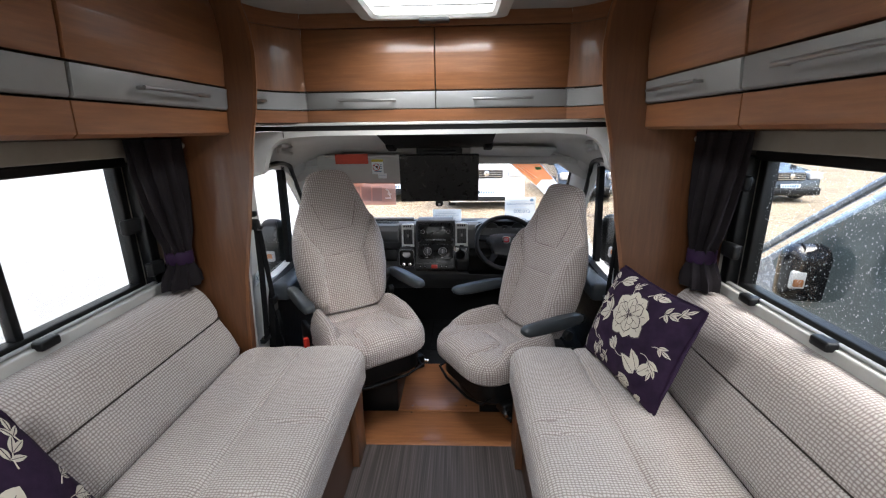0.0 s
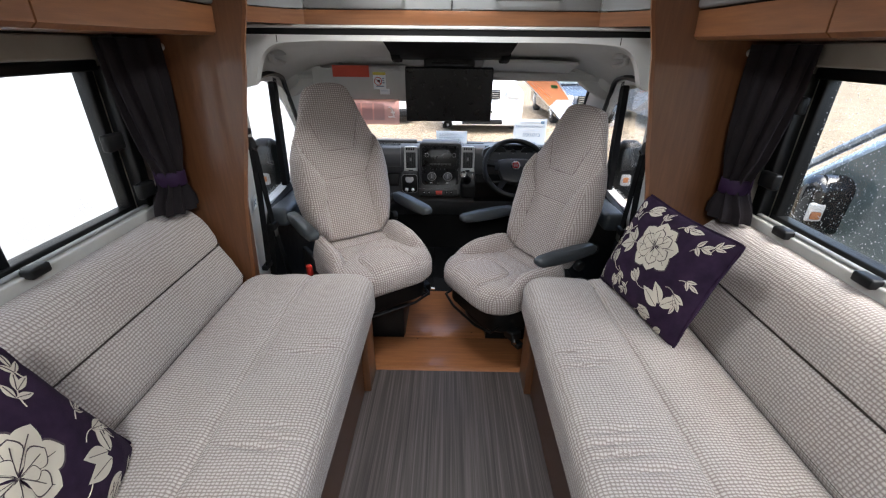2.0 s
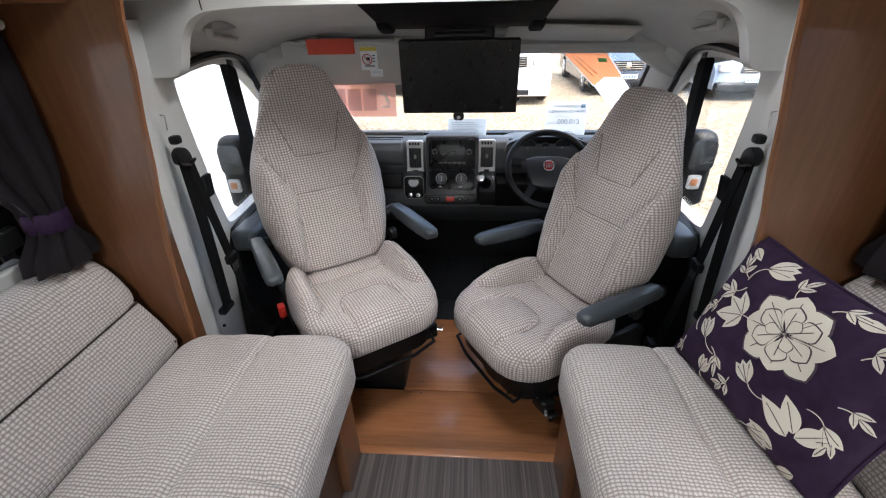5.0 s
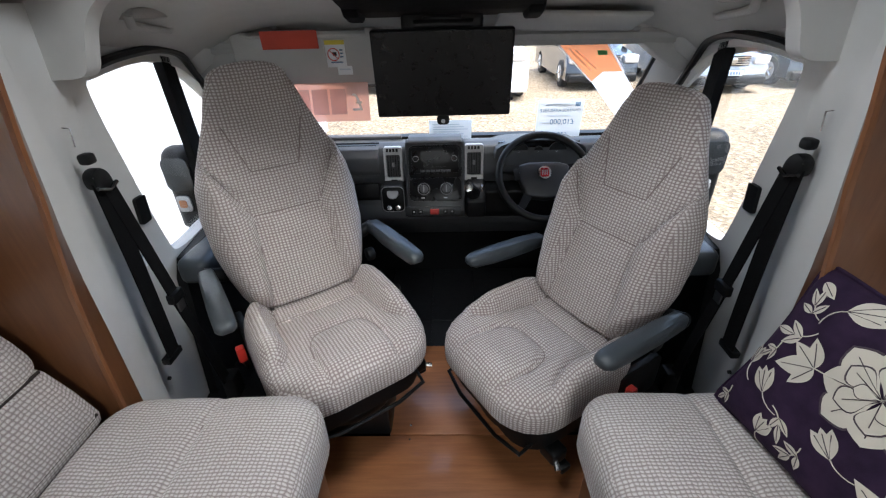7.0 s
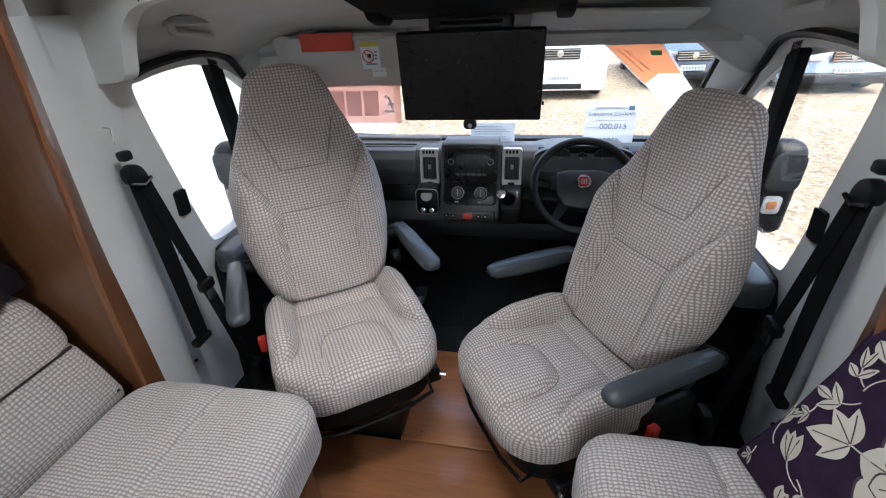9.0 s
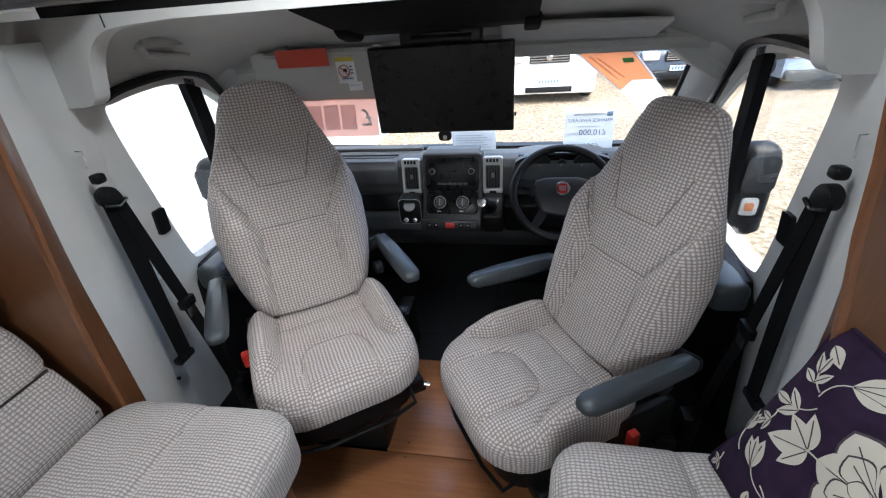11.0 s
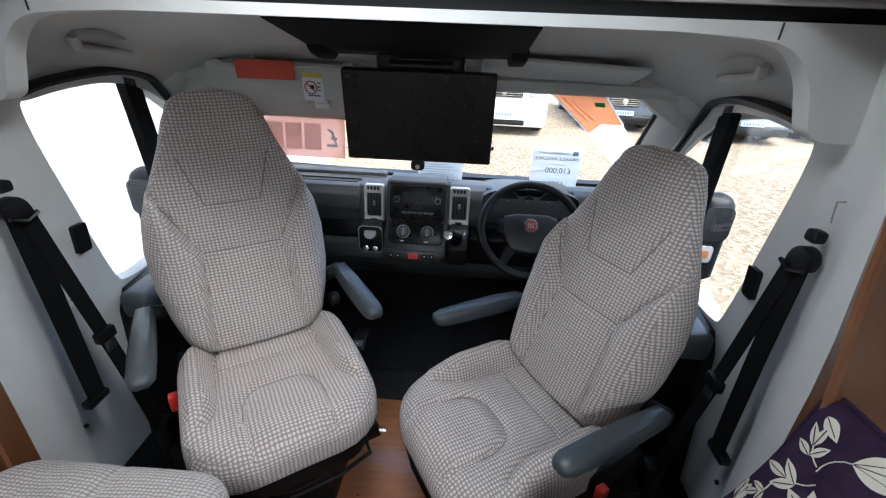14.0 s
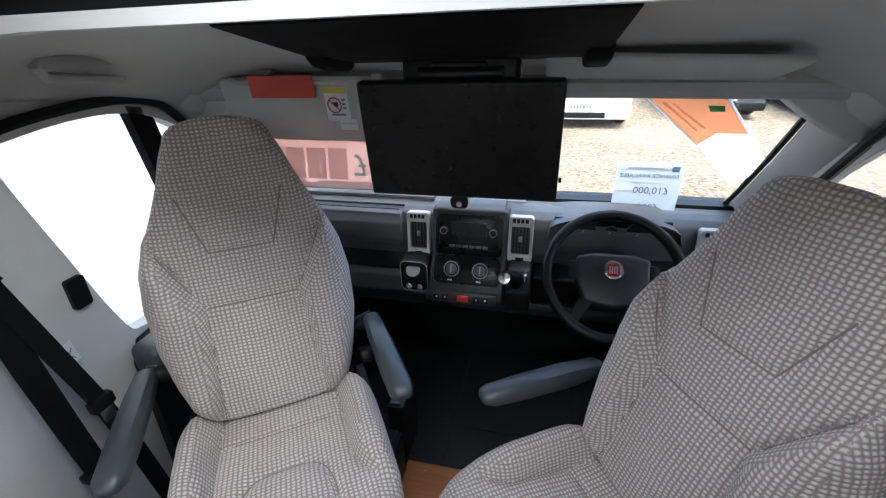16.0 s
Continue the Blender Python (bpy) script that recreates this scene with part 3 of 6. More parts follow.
# ---- benches ----
def bench(s, wear):
    t = thing("bench_seat", "long lounge bench in pale waffle-weave upholstery, lightly creased" if s < 0 else "long lounge bench in pale waffle-weave upholstery, creased along the front", "bench", "lounge benches")
    y0, y1 = -0.75, 1.622
    rnd = random.Random(5 + s)
    ripples = []
    for cy in (1.20, 0.86, 0.55)[: 2 if s < 0 else 3]:
        for k in range(wear):
            ripples.append((cy - 0.036 * k + rnd.uniform(-0.008, 0.008), rnd.uniform(0.38, 0.48), rnd.uniform(0.007, 0.014)))

    def top(x, y):
        ax = abs(x)
        z = 0.010 * math.sin(math.pi * min(1, max(0, (ax - 0.28) / 0.30))) + 0.007 * math.sin(math.pi * min(1, max(0, (ax - 0.58) / 0.25)))
        z -= 0.010 * math.exp(-((ax - 0.582) / 0.010) ** 2)
        z -= 0.010 * math.exp(-((ax - 0.72) / 0.05) ** 2)
        z -= 0.02 * max(0, min(1, (y - 1.5) / 0.18)) ** 2 if y < 2 else 0
        for ry, rx, amp in ripples:
            z -= amp * math.exp(-((y - ry - 0.1 * (ax - rx)) / 0.008) ** 2) * math.exp(-((ax - rx) / 0.075) ** 2)
        return z

    lo, hi = (0.304, 0.848) if s > 0 else (-0.848, -0.308)
    part("seat_cushion", pad(lo, hi, y0, 1.685, 0.30, 0.455, 0.10, 0.05, top, 420, 34), FABRIC, t)
    part("seam", tube([(s * 0.582, y0 + 0.1 + i * (y1 - y0 - 0.14) / 60, 0.4475 + top(0.582, 9) + 0.0024) for i in range(61)], 0.0028, 6), SEAM, t, "stitched seam")
    sec = [(0.845, 0.43), (0.838, 0.46), (0.868, 0.53), (0.905, 0.592), (0.925, 0.602), (1.0, 0.60), (1.10, 0.43)]
    rings = [[(s * x, y, z) for x, z in sec] for y in (y0, y1 - 0.03)]
    rings.append([(s * (x + 0.012 * (x < 1)), y1 - 0.006, z - 0.008) for x, z in sec])
    part("back_cushion", loft(rings), FABRIC, t, "", 50)
    sec = [(0.93, 0.598), (0.903, 0.606), (0.905, 0.63), (0.925, 0.675), (0.952, 0.715), (0.985, 0.743), (1.02, 0.754), (1.065, 0.75), (1.10, 0.735), (1.112, 0.70), (1.112, 0.598)]
    rings = [[(s * x, y, z) for x, z in sec] for y in (y0, y0 + 0.8, y0 + 1.6, y1 - 0.06)]
    cx, cz = 1.02, 0.66
    for d, k in ((0.035, 0.97), (0.018, 0.9), (0.006, 0.8), (0.0, 0.68)):
        rings.append([(s * (cx + (x - cx) * k), y1 - d, cz + (z - cz) * k) for x, z in sec])
    part("back_roll", loft(rings), FABRIC, t, "", 50)
    # crease shade between seat, back and roll, drawn as solid dark tubes
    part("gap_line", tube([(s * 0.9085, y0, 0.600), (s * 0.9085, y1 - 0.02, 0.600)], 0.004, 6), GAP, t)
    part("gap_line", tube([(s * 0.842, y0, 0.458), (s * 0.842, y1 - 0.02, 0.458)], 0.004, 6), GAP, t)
    part("plinth", B(min(s * 0.347, s * 1.115), max(s * 0.347, s * 1.115), y0, 1.44, 0, 0.298), wood("plinth_wood", False, 0.42), t, "dark wooden plinth")
    part("end_panel", B(min(s * 0.325, s * 0.80), max(s * 0.325, s * 0.80), 1.575 - 0.13, 1.575 - 0.09, 0, 0.298, 0.004), WOODV, t, "wooden end panel")
    part("post", B(min(s * 0.318, s * 0.36), max(s * 0.318, s * 0.36), 1.44, 1.565, 0.001, 0.299, 0.006), wood("post_wood", True, 0.6), t, "dark wooden end post")
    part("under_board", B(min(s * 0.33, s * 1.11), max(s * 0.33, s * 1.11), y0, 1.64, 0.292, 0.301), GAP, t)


bench(-1, 3), bench(1, 4)


# ---- curtains ----
def curtain(s):
    t = thing("curtain", "dark plum curtain gathered into a tie-back", "curtain", "curtains")
    rings = []
    for z, yc, hw, xd in ((1.325, 1.545, 0.115, 0.05), (1.2, 1.55, 0.108, 0.052), (1.08, 1.557, 0.09, 0.052), (0.98, 1.56, 0.068, 0.05), (0.92, 1.562, 0.042, 0.044), (0.875, 1.562, 0.034, 0.040), (0.85, 1.56, 0.042, 0.046), (0.80, 1.555, 0.075, 0.055), (0.765, 1.553, 0.08, 0.055)):
        ring = []
        for i in range(72):
            a = 2 * math.pi * i / 72
            w = 1 + 0.16 * math.sin(9 * a + z * 3) + 0.06 * math.sin(17 * a)
            ring.append((s * (1.0 + xd * w * math.sin(a)), yc + hw * w * math.cos(a), z))
        rings.append(ring)
    part("cloth", loft(rings), CURTAIN, t, "", 60)
    band = []
    for z, k in ((0.905, 1.16), (0.90, 1.22), (0.86, 1.22), (0.855, 1.16)):
        band.append([(s * (1.0 + 0.042 * k * math.sin(2 * math.pi * i / 32)), 1.562 + 0.036 * k * math.cos(2 * math.pi * i / 32), z) for i in range(32)])
    part("tie_back", loft(band), TIE, t, "purple satin tie-back")
    part("hook", disc((s * 0.965, 1.635, 1.30), (0, -1, 0), 0.012, 0.02, 16, 0.004), TRIM, t, "small white hook")


curtain(-1), curtain(1)


# ---- scatter cushions ----
def petal(n=12, w=0.42, tip=0.75):
    """Leaf-shaped outline of length 1 along +x."""
    pts = []
    for i in range(n + 1):
        u = i / n
        pts.append((u, w * math.sin(math.pi * u ** tip)))
    return pts + [(u, -v) for u, v in pts[-2:0:-1]]


def scatter_cushion(name, m, seed, label, size=(0.465, 0.39)):
    t = thing(name, label, "cushion", "scatter cushions", m)
    w, h = size[0] / 2, size[1] / 2

    def surf(u, v, k):
        """u, v in -1..1 over the face; k: side."""
        e = (max(0, 1 - abs(u) ** 2.6) * max(0, 1 - abs(v) ** 2.6)) ** 0.5
        pull = 1 - 0.075 * (1 - abs(u) ** 2) * (abs(v) ** 3) - 0.03 * abs(u) ** 10
        pull2 = 1 - 0.03 * abs(v) ** 10 - 0.075 * (1 - abs(v) ** 2) * (abs(u) ** 3)
        return Vector((u * w * pull2, v * h * pull, k * (0.07 * e + 0.004 * math.sin(9 * u + seed) * math.sin(7 * v) * e)))

    n = 28
    bm = bmesh.new()
    for k in (1, -1):
        g = [[bm.verts.new(surf(-1 + 2 * i / n, -1 + 2 * j / n, k)) for j in range(n + 1)] for i in range(n + 1)]
        for i in range(n):
            for j in range(n):
                bm.faces.new((g[i][j], g[i + 1][j], g[i + 1][j + 1], g[i][j + 1]))
    bmesh.ops.remove_doubles(bm, verts=bm.verts, dist=1e-5)
    bmesh.ops.recalc_face_normals(bm, faces=bm.faces)
    part("cover", bm, PLUM, t, "", 70)
    rim = [surf(-1 + 2 * i / n, -1, 1) for i in range(n)] + [surf(1, -1 + 2 * i / n, 1) for i in range(n)] + [surf(1 - 2 * i / n, 1, 1) for i in range(n)] + [surf(-1, 1 - 2 * i / n, 1) for i in range(n)]
    part("piping", tube(rim, 0.0042, 8, None, True), PLUM, t)

    def on(x, y, lift):
        u, v = max(-0.97, min(0.97, x / w)), max(-0.97, min(0.97, y / h))
        p = surf(u, v, 1)
        p.z += lift
        return p

    def leaf(cx, cy, ang, length, wid, tip=0.75, lift=0.0012, vein=True, mat=CREAM):
        bm = bmesh.new()
        ca, sa = math.cos(ang), math.sin(ang)
        pts = petal(12, wid / length, tip)
        up = [(u, v) for u, v in pts[:13]]
        rows = []
        for u, v in up:
            row = []
            for f in (-1, -0.5, 0, 0.5, 1):
                x, y = u * length, v * f * length
                row.append(bm.verts.new(on(cx + ca * x - sa * y, cy + sa * x + ca * y, lift)))
            rows.append(row)
        for a, b in zip(rows, rows[1:]):
            for q in range(4):
                try:
                    bm.faces.new((a[q], b[q], b[q + 1], a[q + 1]))
                except ValueError:
                    pass
        bmesh.ops.remove_doubles(bm, verts=bm.verts, dist=1e-6)
        ob = part("petal", bm, mat, t, "", 60)
        if vein:
            line = [on(cx + ca * u * length * 0.85, cy + sa * u * length * 0.85, lift + 0.0006) for u in [0.05 + i * 0.15 for i in range(7)]]
            part("vein", tube(line, 0.0008, 5), PLUMLINE, ob)

    def flower(cx, cy, r, turn, petals):
        for ring, (cnt, f, lift) in enumerate(((petals, 1.0, 0.001), (petals - 2, 0.70, 0.0024), (3, 0.42, 0.0038))):
            for i in range(cnt):
                a = turn + 2 * math.pi * i / cnt + ring * 0.5
                ln = r * f * (0.92 + 0.12 * math.sin(3 * i + turn))
                if ring or i % 2:
                    leaf(cx, cy, a, ln * 1.045, r * f * 0.335, 1.9, lift - 0.0003, False, PLUMLINE)
                leaf(cx, cy, a, ln, r * f * 0.30, 1.9, lift + 0.0006 * (i % 2), ring < 2)

    def sprig(cx, cy, a, n, ln, wide=0.17):
        """A few leaves from one stem that comes from the direction a."""
        for q in range(n):
            d = q - (n - 1) / 2
            ln = ln if q else ln * 1.2
            leaf(cx - 0.35 * ln * abs(d) * math.cos(a + math.pi), cy - 0.35 * ln * abs(d) * math.sin(a + math.pi), a + math.pi + d * 0.62, ln * (1 - 0.14 * abs(d)), ln * wide, 0.85)
        part("stem", tube([on(cx + ln * 0.9 * i / 5 * math.cos(a + 0.1 * i), cy + ln * 0.9 * i / 5 * math.sin(a + 0.1 * i), 0.001) for i in range(6)], 0.0011, 5), CREAM, t)

    def bud(cx, cy, a, ln):
        """A closed flower: overlapping petals side by side."""
        ln *= 1.2
        for q, d in enumerate((-0.34, 0.34, 0.0)):
            leaf(cx, cy, a + d, ln, ln * 0.23, 1.0, 0.0012 + 0.0006 * q)
        part("stem", tube([on(cx - ln * 0.8 * i / 5 * math.cos(a + 0.12 * i), cy - ln * 0.8 * i / 5 * math.sin(a + 0.12 * i), 0.001) for i in range(6)], 0.001, 5), CREAM, t)

    flower(0.008, 0.06, 0.098, 0.3, 8)
    for ang, ln in ((2.2, 0.058), (2.85, 0.062), (3.7, 0.075), (4.4, 0.055)):
        leaf(-0.092, 0.03, ang, ln, ln * 0.26)
    part("stem", tube([on(-0.095 + 0.012 * i, 0.03 + 0.003 * i, 0.001) for i in range(5)], 0.0013, 5), CREAM, t)
    for cx, cy, a, n, ln in ((-0.165, 0.055, 0.2, 3, 0.042), (-0.18, 0.0, 0.9, 3, 0.03), (-0.18, 0.125, 5.2, 4, 0.036), (0.155, 0.135, 3.4, 4, 0.038), (-0.03, -0.135, 0.8, 4, 0.034), (0.19, 0.02, 2.8, 3, 0.03), (-0.2, -0.155, 1.0, 3, 0.03), (0.19, -0.06, 1.4, 3, 0.03), (-0.07, -0.10, 2.0, 3, 0.034), (0.06, 0.17, 3.3, 3, 0.03), (-0.04, 0.16, 4.4, 3, 0.03), (0.19, 0.16, 4.0, 3, 0.03)):
        sprig(cx, cy, a, n, ln)
    for cx, cy, a, ln in ((-0.13, -0.075, 2.2, 0.048), (-0.205, -0.055, 1.8, 0.042), (-0.125, 0.145, 0.6, 0.052), (0.02, -0.075, 2.5, 0.044), (0.165, -0.03, 5.6, 0.04), (-0.10, -0.16, 1.4, 0.042), (0.06, -0.165, 0.3, 0.05)):
        bud(cx, cy, a, ln)
    for cx, cy, ang, ln in ((0.135, -0.10, 2.75, 0.085), (0.14, -0.085, 2.35, 0.075), (0.145, -0.09, 0.9, 0.075), (0.13, -0.15, 3.0, 0.07), (0.18, -0.16, 3.9, 0.05), (-0.2, 0.165, 5.9, 0.045), (0.07, 0.165, 0.2, 0.05)):
        leaf(cx, cy, ang, ln, ln * 0.25)


def facing(c, ex, ey):
    ex, ey = Vector(ex).normalized(), Vector(ey)
    ez = ex.cross(ey).normalized()
    ey = ez.cross(ex)
    m = Matrix((ex, ey, ez)).transposed().to_4x4()
    m.translation = c
    return m


scatter_cushion("scatter_cushion", facing((0.735, 1.43, 0.628), (0.087, -0.445, -0.010), (0.12, 0.02, 0.335)), 3, "plum cushion printed with cream flowers, leaning on the bench back")
scatter_cushion("scatter_cushion", facing((-0.755, 0.55, 0.590), (-0.10, 0.44, 0.06), (-0.08, -0.18, 0.35)), 8, "plum cushion with cream flowers at the near end of the bench")


# ---- shell of the cab ----
def sx(z):
    """Half width of the cab side at height z."""
    return 0.885 + 0.10 * max(-0.2, 1.14 - z)


def plate(outer, holes, place, thick):
    """A sheet with holes from 2D outlines, set in space by place(a, b), thickened along thick."""
    bm = bmesh.new()
    for loop in [outer] + holes:
        vs = [bm.verts.new((a, b, 0)) for a, b in loop]
        for k in range(len(vs)):
            bm.edges.new((vs[k - 1], vs[k]))
    bmesh.ops.triangle_fill(bm, use_beauty=True, use_dissolve=False, edges=bm.edges)
    ext = bmesh.ops.extrude_face_region(bm, geom=list(bm.faces))
    moved = {v for v in ext["geom"] if isinstance(v, bmesh.types.BMVert)}
    for v in bm.verts:
        p = Vector(place(v.co.x, v.co.y))
        v.co = p + Vector(thick) if v in moved else p
    bmesh.ops.recalc_face_normals(bm, faces=bm.faces)
    return bm


def smooth_loop(pts, n=5):
    """Closed Catmull-Rom line through the points."""
    out = []
    c = len(pts)
    for k in range(c):
        p0, p1, p2, p3 = (Vector(pts[(k + d) % c]) for d in (-1, 0, 1, 2))
        for i in range(n):
            u = i / n
            out.append(tuple(0.5 * ((2 * p1) + (p2 - p0) * u + (2 * p0 - 5 * p1 + 4 * p2 - p3) * u * u + (3 * p1 - p0 - 3 * p2 + p3) * u ** 3)))
    return out


DOORWIN = [(2.06, 1.10), (2.10, 1.135), (2.30, 1.15), (2.46, 1.12), (2.62, 1.02), (2.80, 0.86), (2.88, 0.74), (2.86, 0.66), (2.70, 0.58), (2.40, 0.55), (2.24, 0.55), (2.19, 0.60), (2.12, 0.85)]


def cab_side(s):
    hole = smooth_loop(DOORWIN, 4)
    outer = [(1.99, -0.2), (1.99, 1.30), (2.5, 1.30), (2.66, 1.17), (2.95, 0.92), (3.22, 0.64), (3.22, -0.2)]
    c = -0.02
    put = lambda y, z: (c + s * (sx(z)), y, z)
    t = thing("cab_door", "cab door with a window, grey-cream inner trim", "door", "cab doors", None, "structure")
    part("panel", plate(outer, [hole], put, (s * 0.05, 0, 0)), TRIM, t, "", 30)
    rail = [(c + s * (sx(z) - 0.016), y, z) for y, z in ((2.0, 0.3), (1.985, 1.06), (2.05, 1.155), (2.3, 1.182), (2.46, 1.158))]
    for f, xs in ((0.9, 0.888), (0.6, 0.916), (0.3, 0.938), (0.0, 0.95)):
        bow = 0.06 * (1 - (xs / 0.9) ** 2) - 0.03
        rail.append((c + s * xs, 3.25 - 0.62 * f + bow - 0.095, 0.61 + 0.58 * f - 0.055))
    seal = smooth_loop(rail, 6)[12:49]
    part("seal", tube(seal, 0.013, 8), BLACK, t, "black rubber door seal")
    part("divider", plate([(2.385, 1.16), (2.43, 1.16), (2.56, 0.54), (2.51, 0.54)], [], put, (s * 0.03, 0, 0)), BELT, t, "black window divider")
    part("divider", plate([(2.44, 1.15), (2.465, 1.145), (2.60, 0.54), (2.57, 0.54)], [], lambda y, z: (c + s * (sx(z) + 0.01), y, z), (s * 0.02, 0, 0)), BELT, t)
    g = part("pane", plate(hole, [], lambda y, z: (c + s * (sx(z) + 0.03), y, z), (s * 0.004, 0, 0)), GLASS, t)
    g.visible_shadow = False
    card = [(2.17, -0.15), (2.17, 0.46), (2.2, 0.53), (2.9, 0.60), (3.08, 0.62), (3.08, -0.15)]
    part("door_card", plate(card, [], lambda y, z: (c + s * (sx(z) - 0.004), y, z), (-s * 0.035, 0, 0)), BLACK, t, "dark lower door card")
    part("armrest", B(min(s * 0.82, s * 0.93) + c, max(s * 0.82, s * 0.93) + c, 2.15, 2.6, 0.44, 0.54, 0.03, 4), ARM, t, "dark padded door top")
    # lock striker on the post
    part("striker", plate(rounded(2.085, 2.13, 0.715, 0.80, 0.008), [], lambda y, z: (c + s * (sx(z) - 0.012), y, z), (s * 0.012, 0, 0)), BLACK, t, "black door latch plate")
    return t


cab_side(-1), cab_side(1)


def post_trim(s):
    """Cream lining between the pillar board and the door."""
    c = -0.02
    rings = []
    for z, k in ((-0.12, 0), (0.2, 0), (0.45, 0), (0.75, 0), (1.0, 0), (1.15, 0), (1.30, 0)):
        x0 = 0.835 - 0.05 * max(0, z - 0.4)
        rings.append([(c + s * x0, 1.713, z), (c + s * (x0 + 0.012), 1.80, z), (c + s * (0.862 + 0.03 * max(0, 0.9 - z)), 1.86, z), (c + s * (sx(z) - 0.012), 1.94, z), (c + s * (sx(z) - 0.006), 1.995, z), (c + s * (sx(z) + 0.05), 1.996, z), (c + s * 0.99, 1.713, z)])
    t = thing("post_lining", "smooth cream lining on the door post", "panel", "post linings", None, "structure")
    part("lining", loft(rings), TRIM, t, "", 40)
    for y, z in ((1.80, 0.62), (1.86, 0.30)):
        part("clip", disc((c + s * 0.853, y, z), (-s, 0, 0), 0.006, 0.006, 12), BLACK, t)
    return t


post_trim(-1), post_trim(1)

# bulkhead arch over the cab opening
arch_out = [(-1.0, 1.148), (-1.0, 1.345), (0.98, 1.345), (0.98, 1.148)]
inner = [(0.825, 1.150), (0.800, 1.154), (0.785, 1.165), (0.777, 1.182), (0.768, 1.21), (0.757, 1.24), (0.743, 1.265), (0.722, 1.29), (0.695, 1.307), (0.655, 1.318), (0.5, 1.325)]
for _ in range(2):
    inner = inner[:1] + [(a[0] * (1 - k) + b[0] * k, a[1] * (1 - k) + b[1] * k) for a, b in zip(inner, inner[1:]) for k in (0.25, 0.75)] + inner[-1:]
arch = arch_out + [(x - 0.02, z) for x, z in inner] + [(-x - 0.02, z) for x, z in inner[::-1]]
structure("cab_arch", plate(arch, [], lambda x, z: (x, FY - 0.02, z), (0, 0.045, 0)), ARCH, "cream moulded arch over the cab opening", "trim", 30)
structure("arch_slot", B(-0.86, 0.84, FY - 0.012, FY + 0.03, 1.346, 1.368), BLACK, "black slot under the front locker", "trim")
structure("arch_lip", B(-0.86, 0.84, FY - 0.02, FY + 0.02, 1.369, 1.380, 0.003), ARCH, "thin white lip under the front locker", "trim")
for s in (-1, 1):
    structure("arch_joint", B(s * 0.672 - 0.021, s * 0.672 - 0.018, FY - 0.0215, FY - 0.0185, 1.318, 1.344), GAP, "fine joint in the cream arch", "trim")


def headliner():
    n, k = 40, 24
    bm = bmesh.new()
    g = []
    for i in range(n + 1):
        x = -0.93 + 1.84 * i / n
        row = []
        for j in range(k + 1):
            v = j / k
            y = 1.985 + 0.665 * v
            e = abs(x + 0.02) / 0.9
            z = 1.337 - 0.115 * v ** 1.3 - 0.13 * max(0, (e - 0.62) / 0.38) ** 2 - 0.02 * max(0, v - 0.75) * 4 * 0.5
            z += 0.012 * math.exp(-((v - 0.82) / 0.05) ** 2) * (1 if e < 0.6 else 0)
            z += 0.03 * math.exp(-((e - 0.86) / 0.07) ** 2 - ((y - 2.22) / 0.10) ** 2)
            row.append(bm.verts.new((x, y, z)))
        g.append(row)
    for i in range(n):
        for j in range(k):
            bm.faces.new((g[i][j], g[i][j + 1], g[i + 1][j + 1], g[i + 1][j]))
    ext = bmesh.ops.extrude_face_region(bm, geom=list(bm.faces))
    for v in ext["geom"]:
        if isinstance(v, bmesh.types.BMVert):
            v.co.z += 0.03
    bmesh.ops.recalc_face_normals(bm, faces=bm.faces)
    structure("cab_headliner", bm, HEAD, "grey-beige moulded cab headliner", "ceiling", 60)
    structure("cab_roof", B(-1.1, 1.1, 2.0, 2.72, 1.372, 1.383), WHITE, "roof skin above the cab", "ceiling")


headliner()


def grab_handle(s):
    c = -0.02
    t = thing("grab_handle", "grey moulded grab handle on the headliner", "handle", "grab handles")
    p = [(c + s * 0.775, 2.14, 1.275), (c + s * 0.785, 2.155, 1.25), (c + s * 0.80, 2.24, 1.238), (c + s * 0.80, 2.33, 1.228), (c + s * 0.79, 2.35, 1.255)]
    part("grip", tube(p, [0.012, 0.012, 0.011, 0.012, 0.012], 10), HEAD, t)
    part("recess", B(c + s * 0.79 - 0.03, c + s * 0.79 + 0.03, 2.14, 2.33, 1.262, 1.29, 0.01), VISOR, t)


grab_handle(-1), grab_handle(1)

# windscreen
WB, WT = (3.25, 0.61), (2.63, 1.19)


def on_screen(x, f, off=0.0):
    """A point of the windscreen: f runs from its foot to its head."""
    n = Vector((0, WT[1] - WB[1], WB[0] - WT[0])).normalized()
    bow = 0.06 * (1 - (x / 0.9) ** 2) - 0.03
    p = Vector((x, WB[0] + (WT[0] - WB[0]) * f + bow, WB[1] + (WT[1] - WB[1]) * f))
    return p - n * off


def screen_sheet(x0, x1, f0, f1, off, nx=16, nf=4, skew=0.0):
    bm = bmesh.new()
    g = [[bm.verts.new(on_screen(x0 + (x1 - x0) * i / nx + skew * (j / nf), f0 + (f1 - f0) * j / nf, off)) for j in range(nf + 1)] for i in range(nx + 1)]
    for i in range(nx):
        for j in range(nf):
            bm.faces.new((g[i][j], g[i + 1][j], g[i + 1][j + 1], g[i][j + 1]))
    return bm


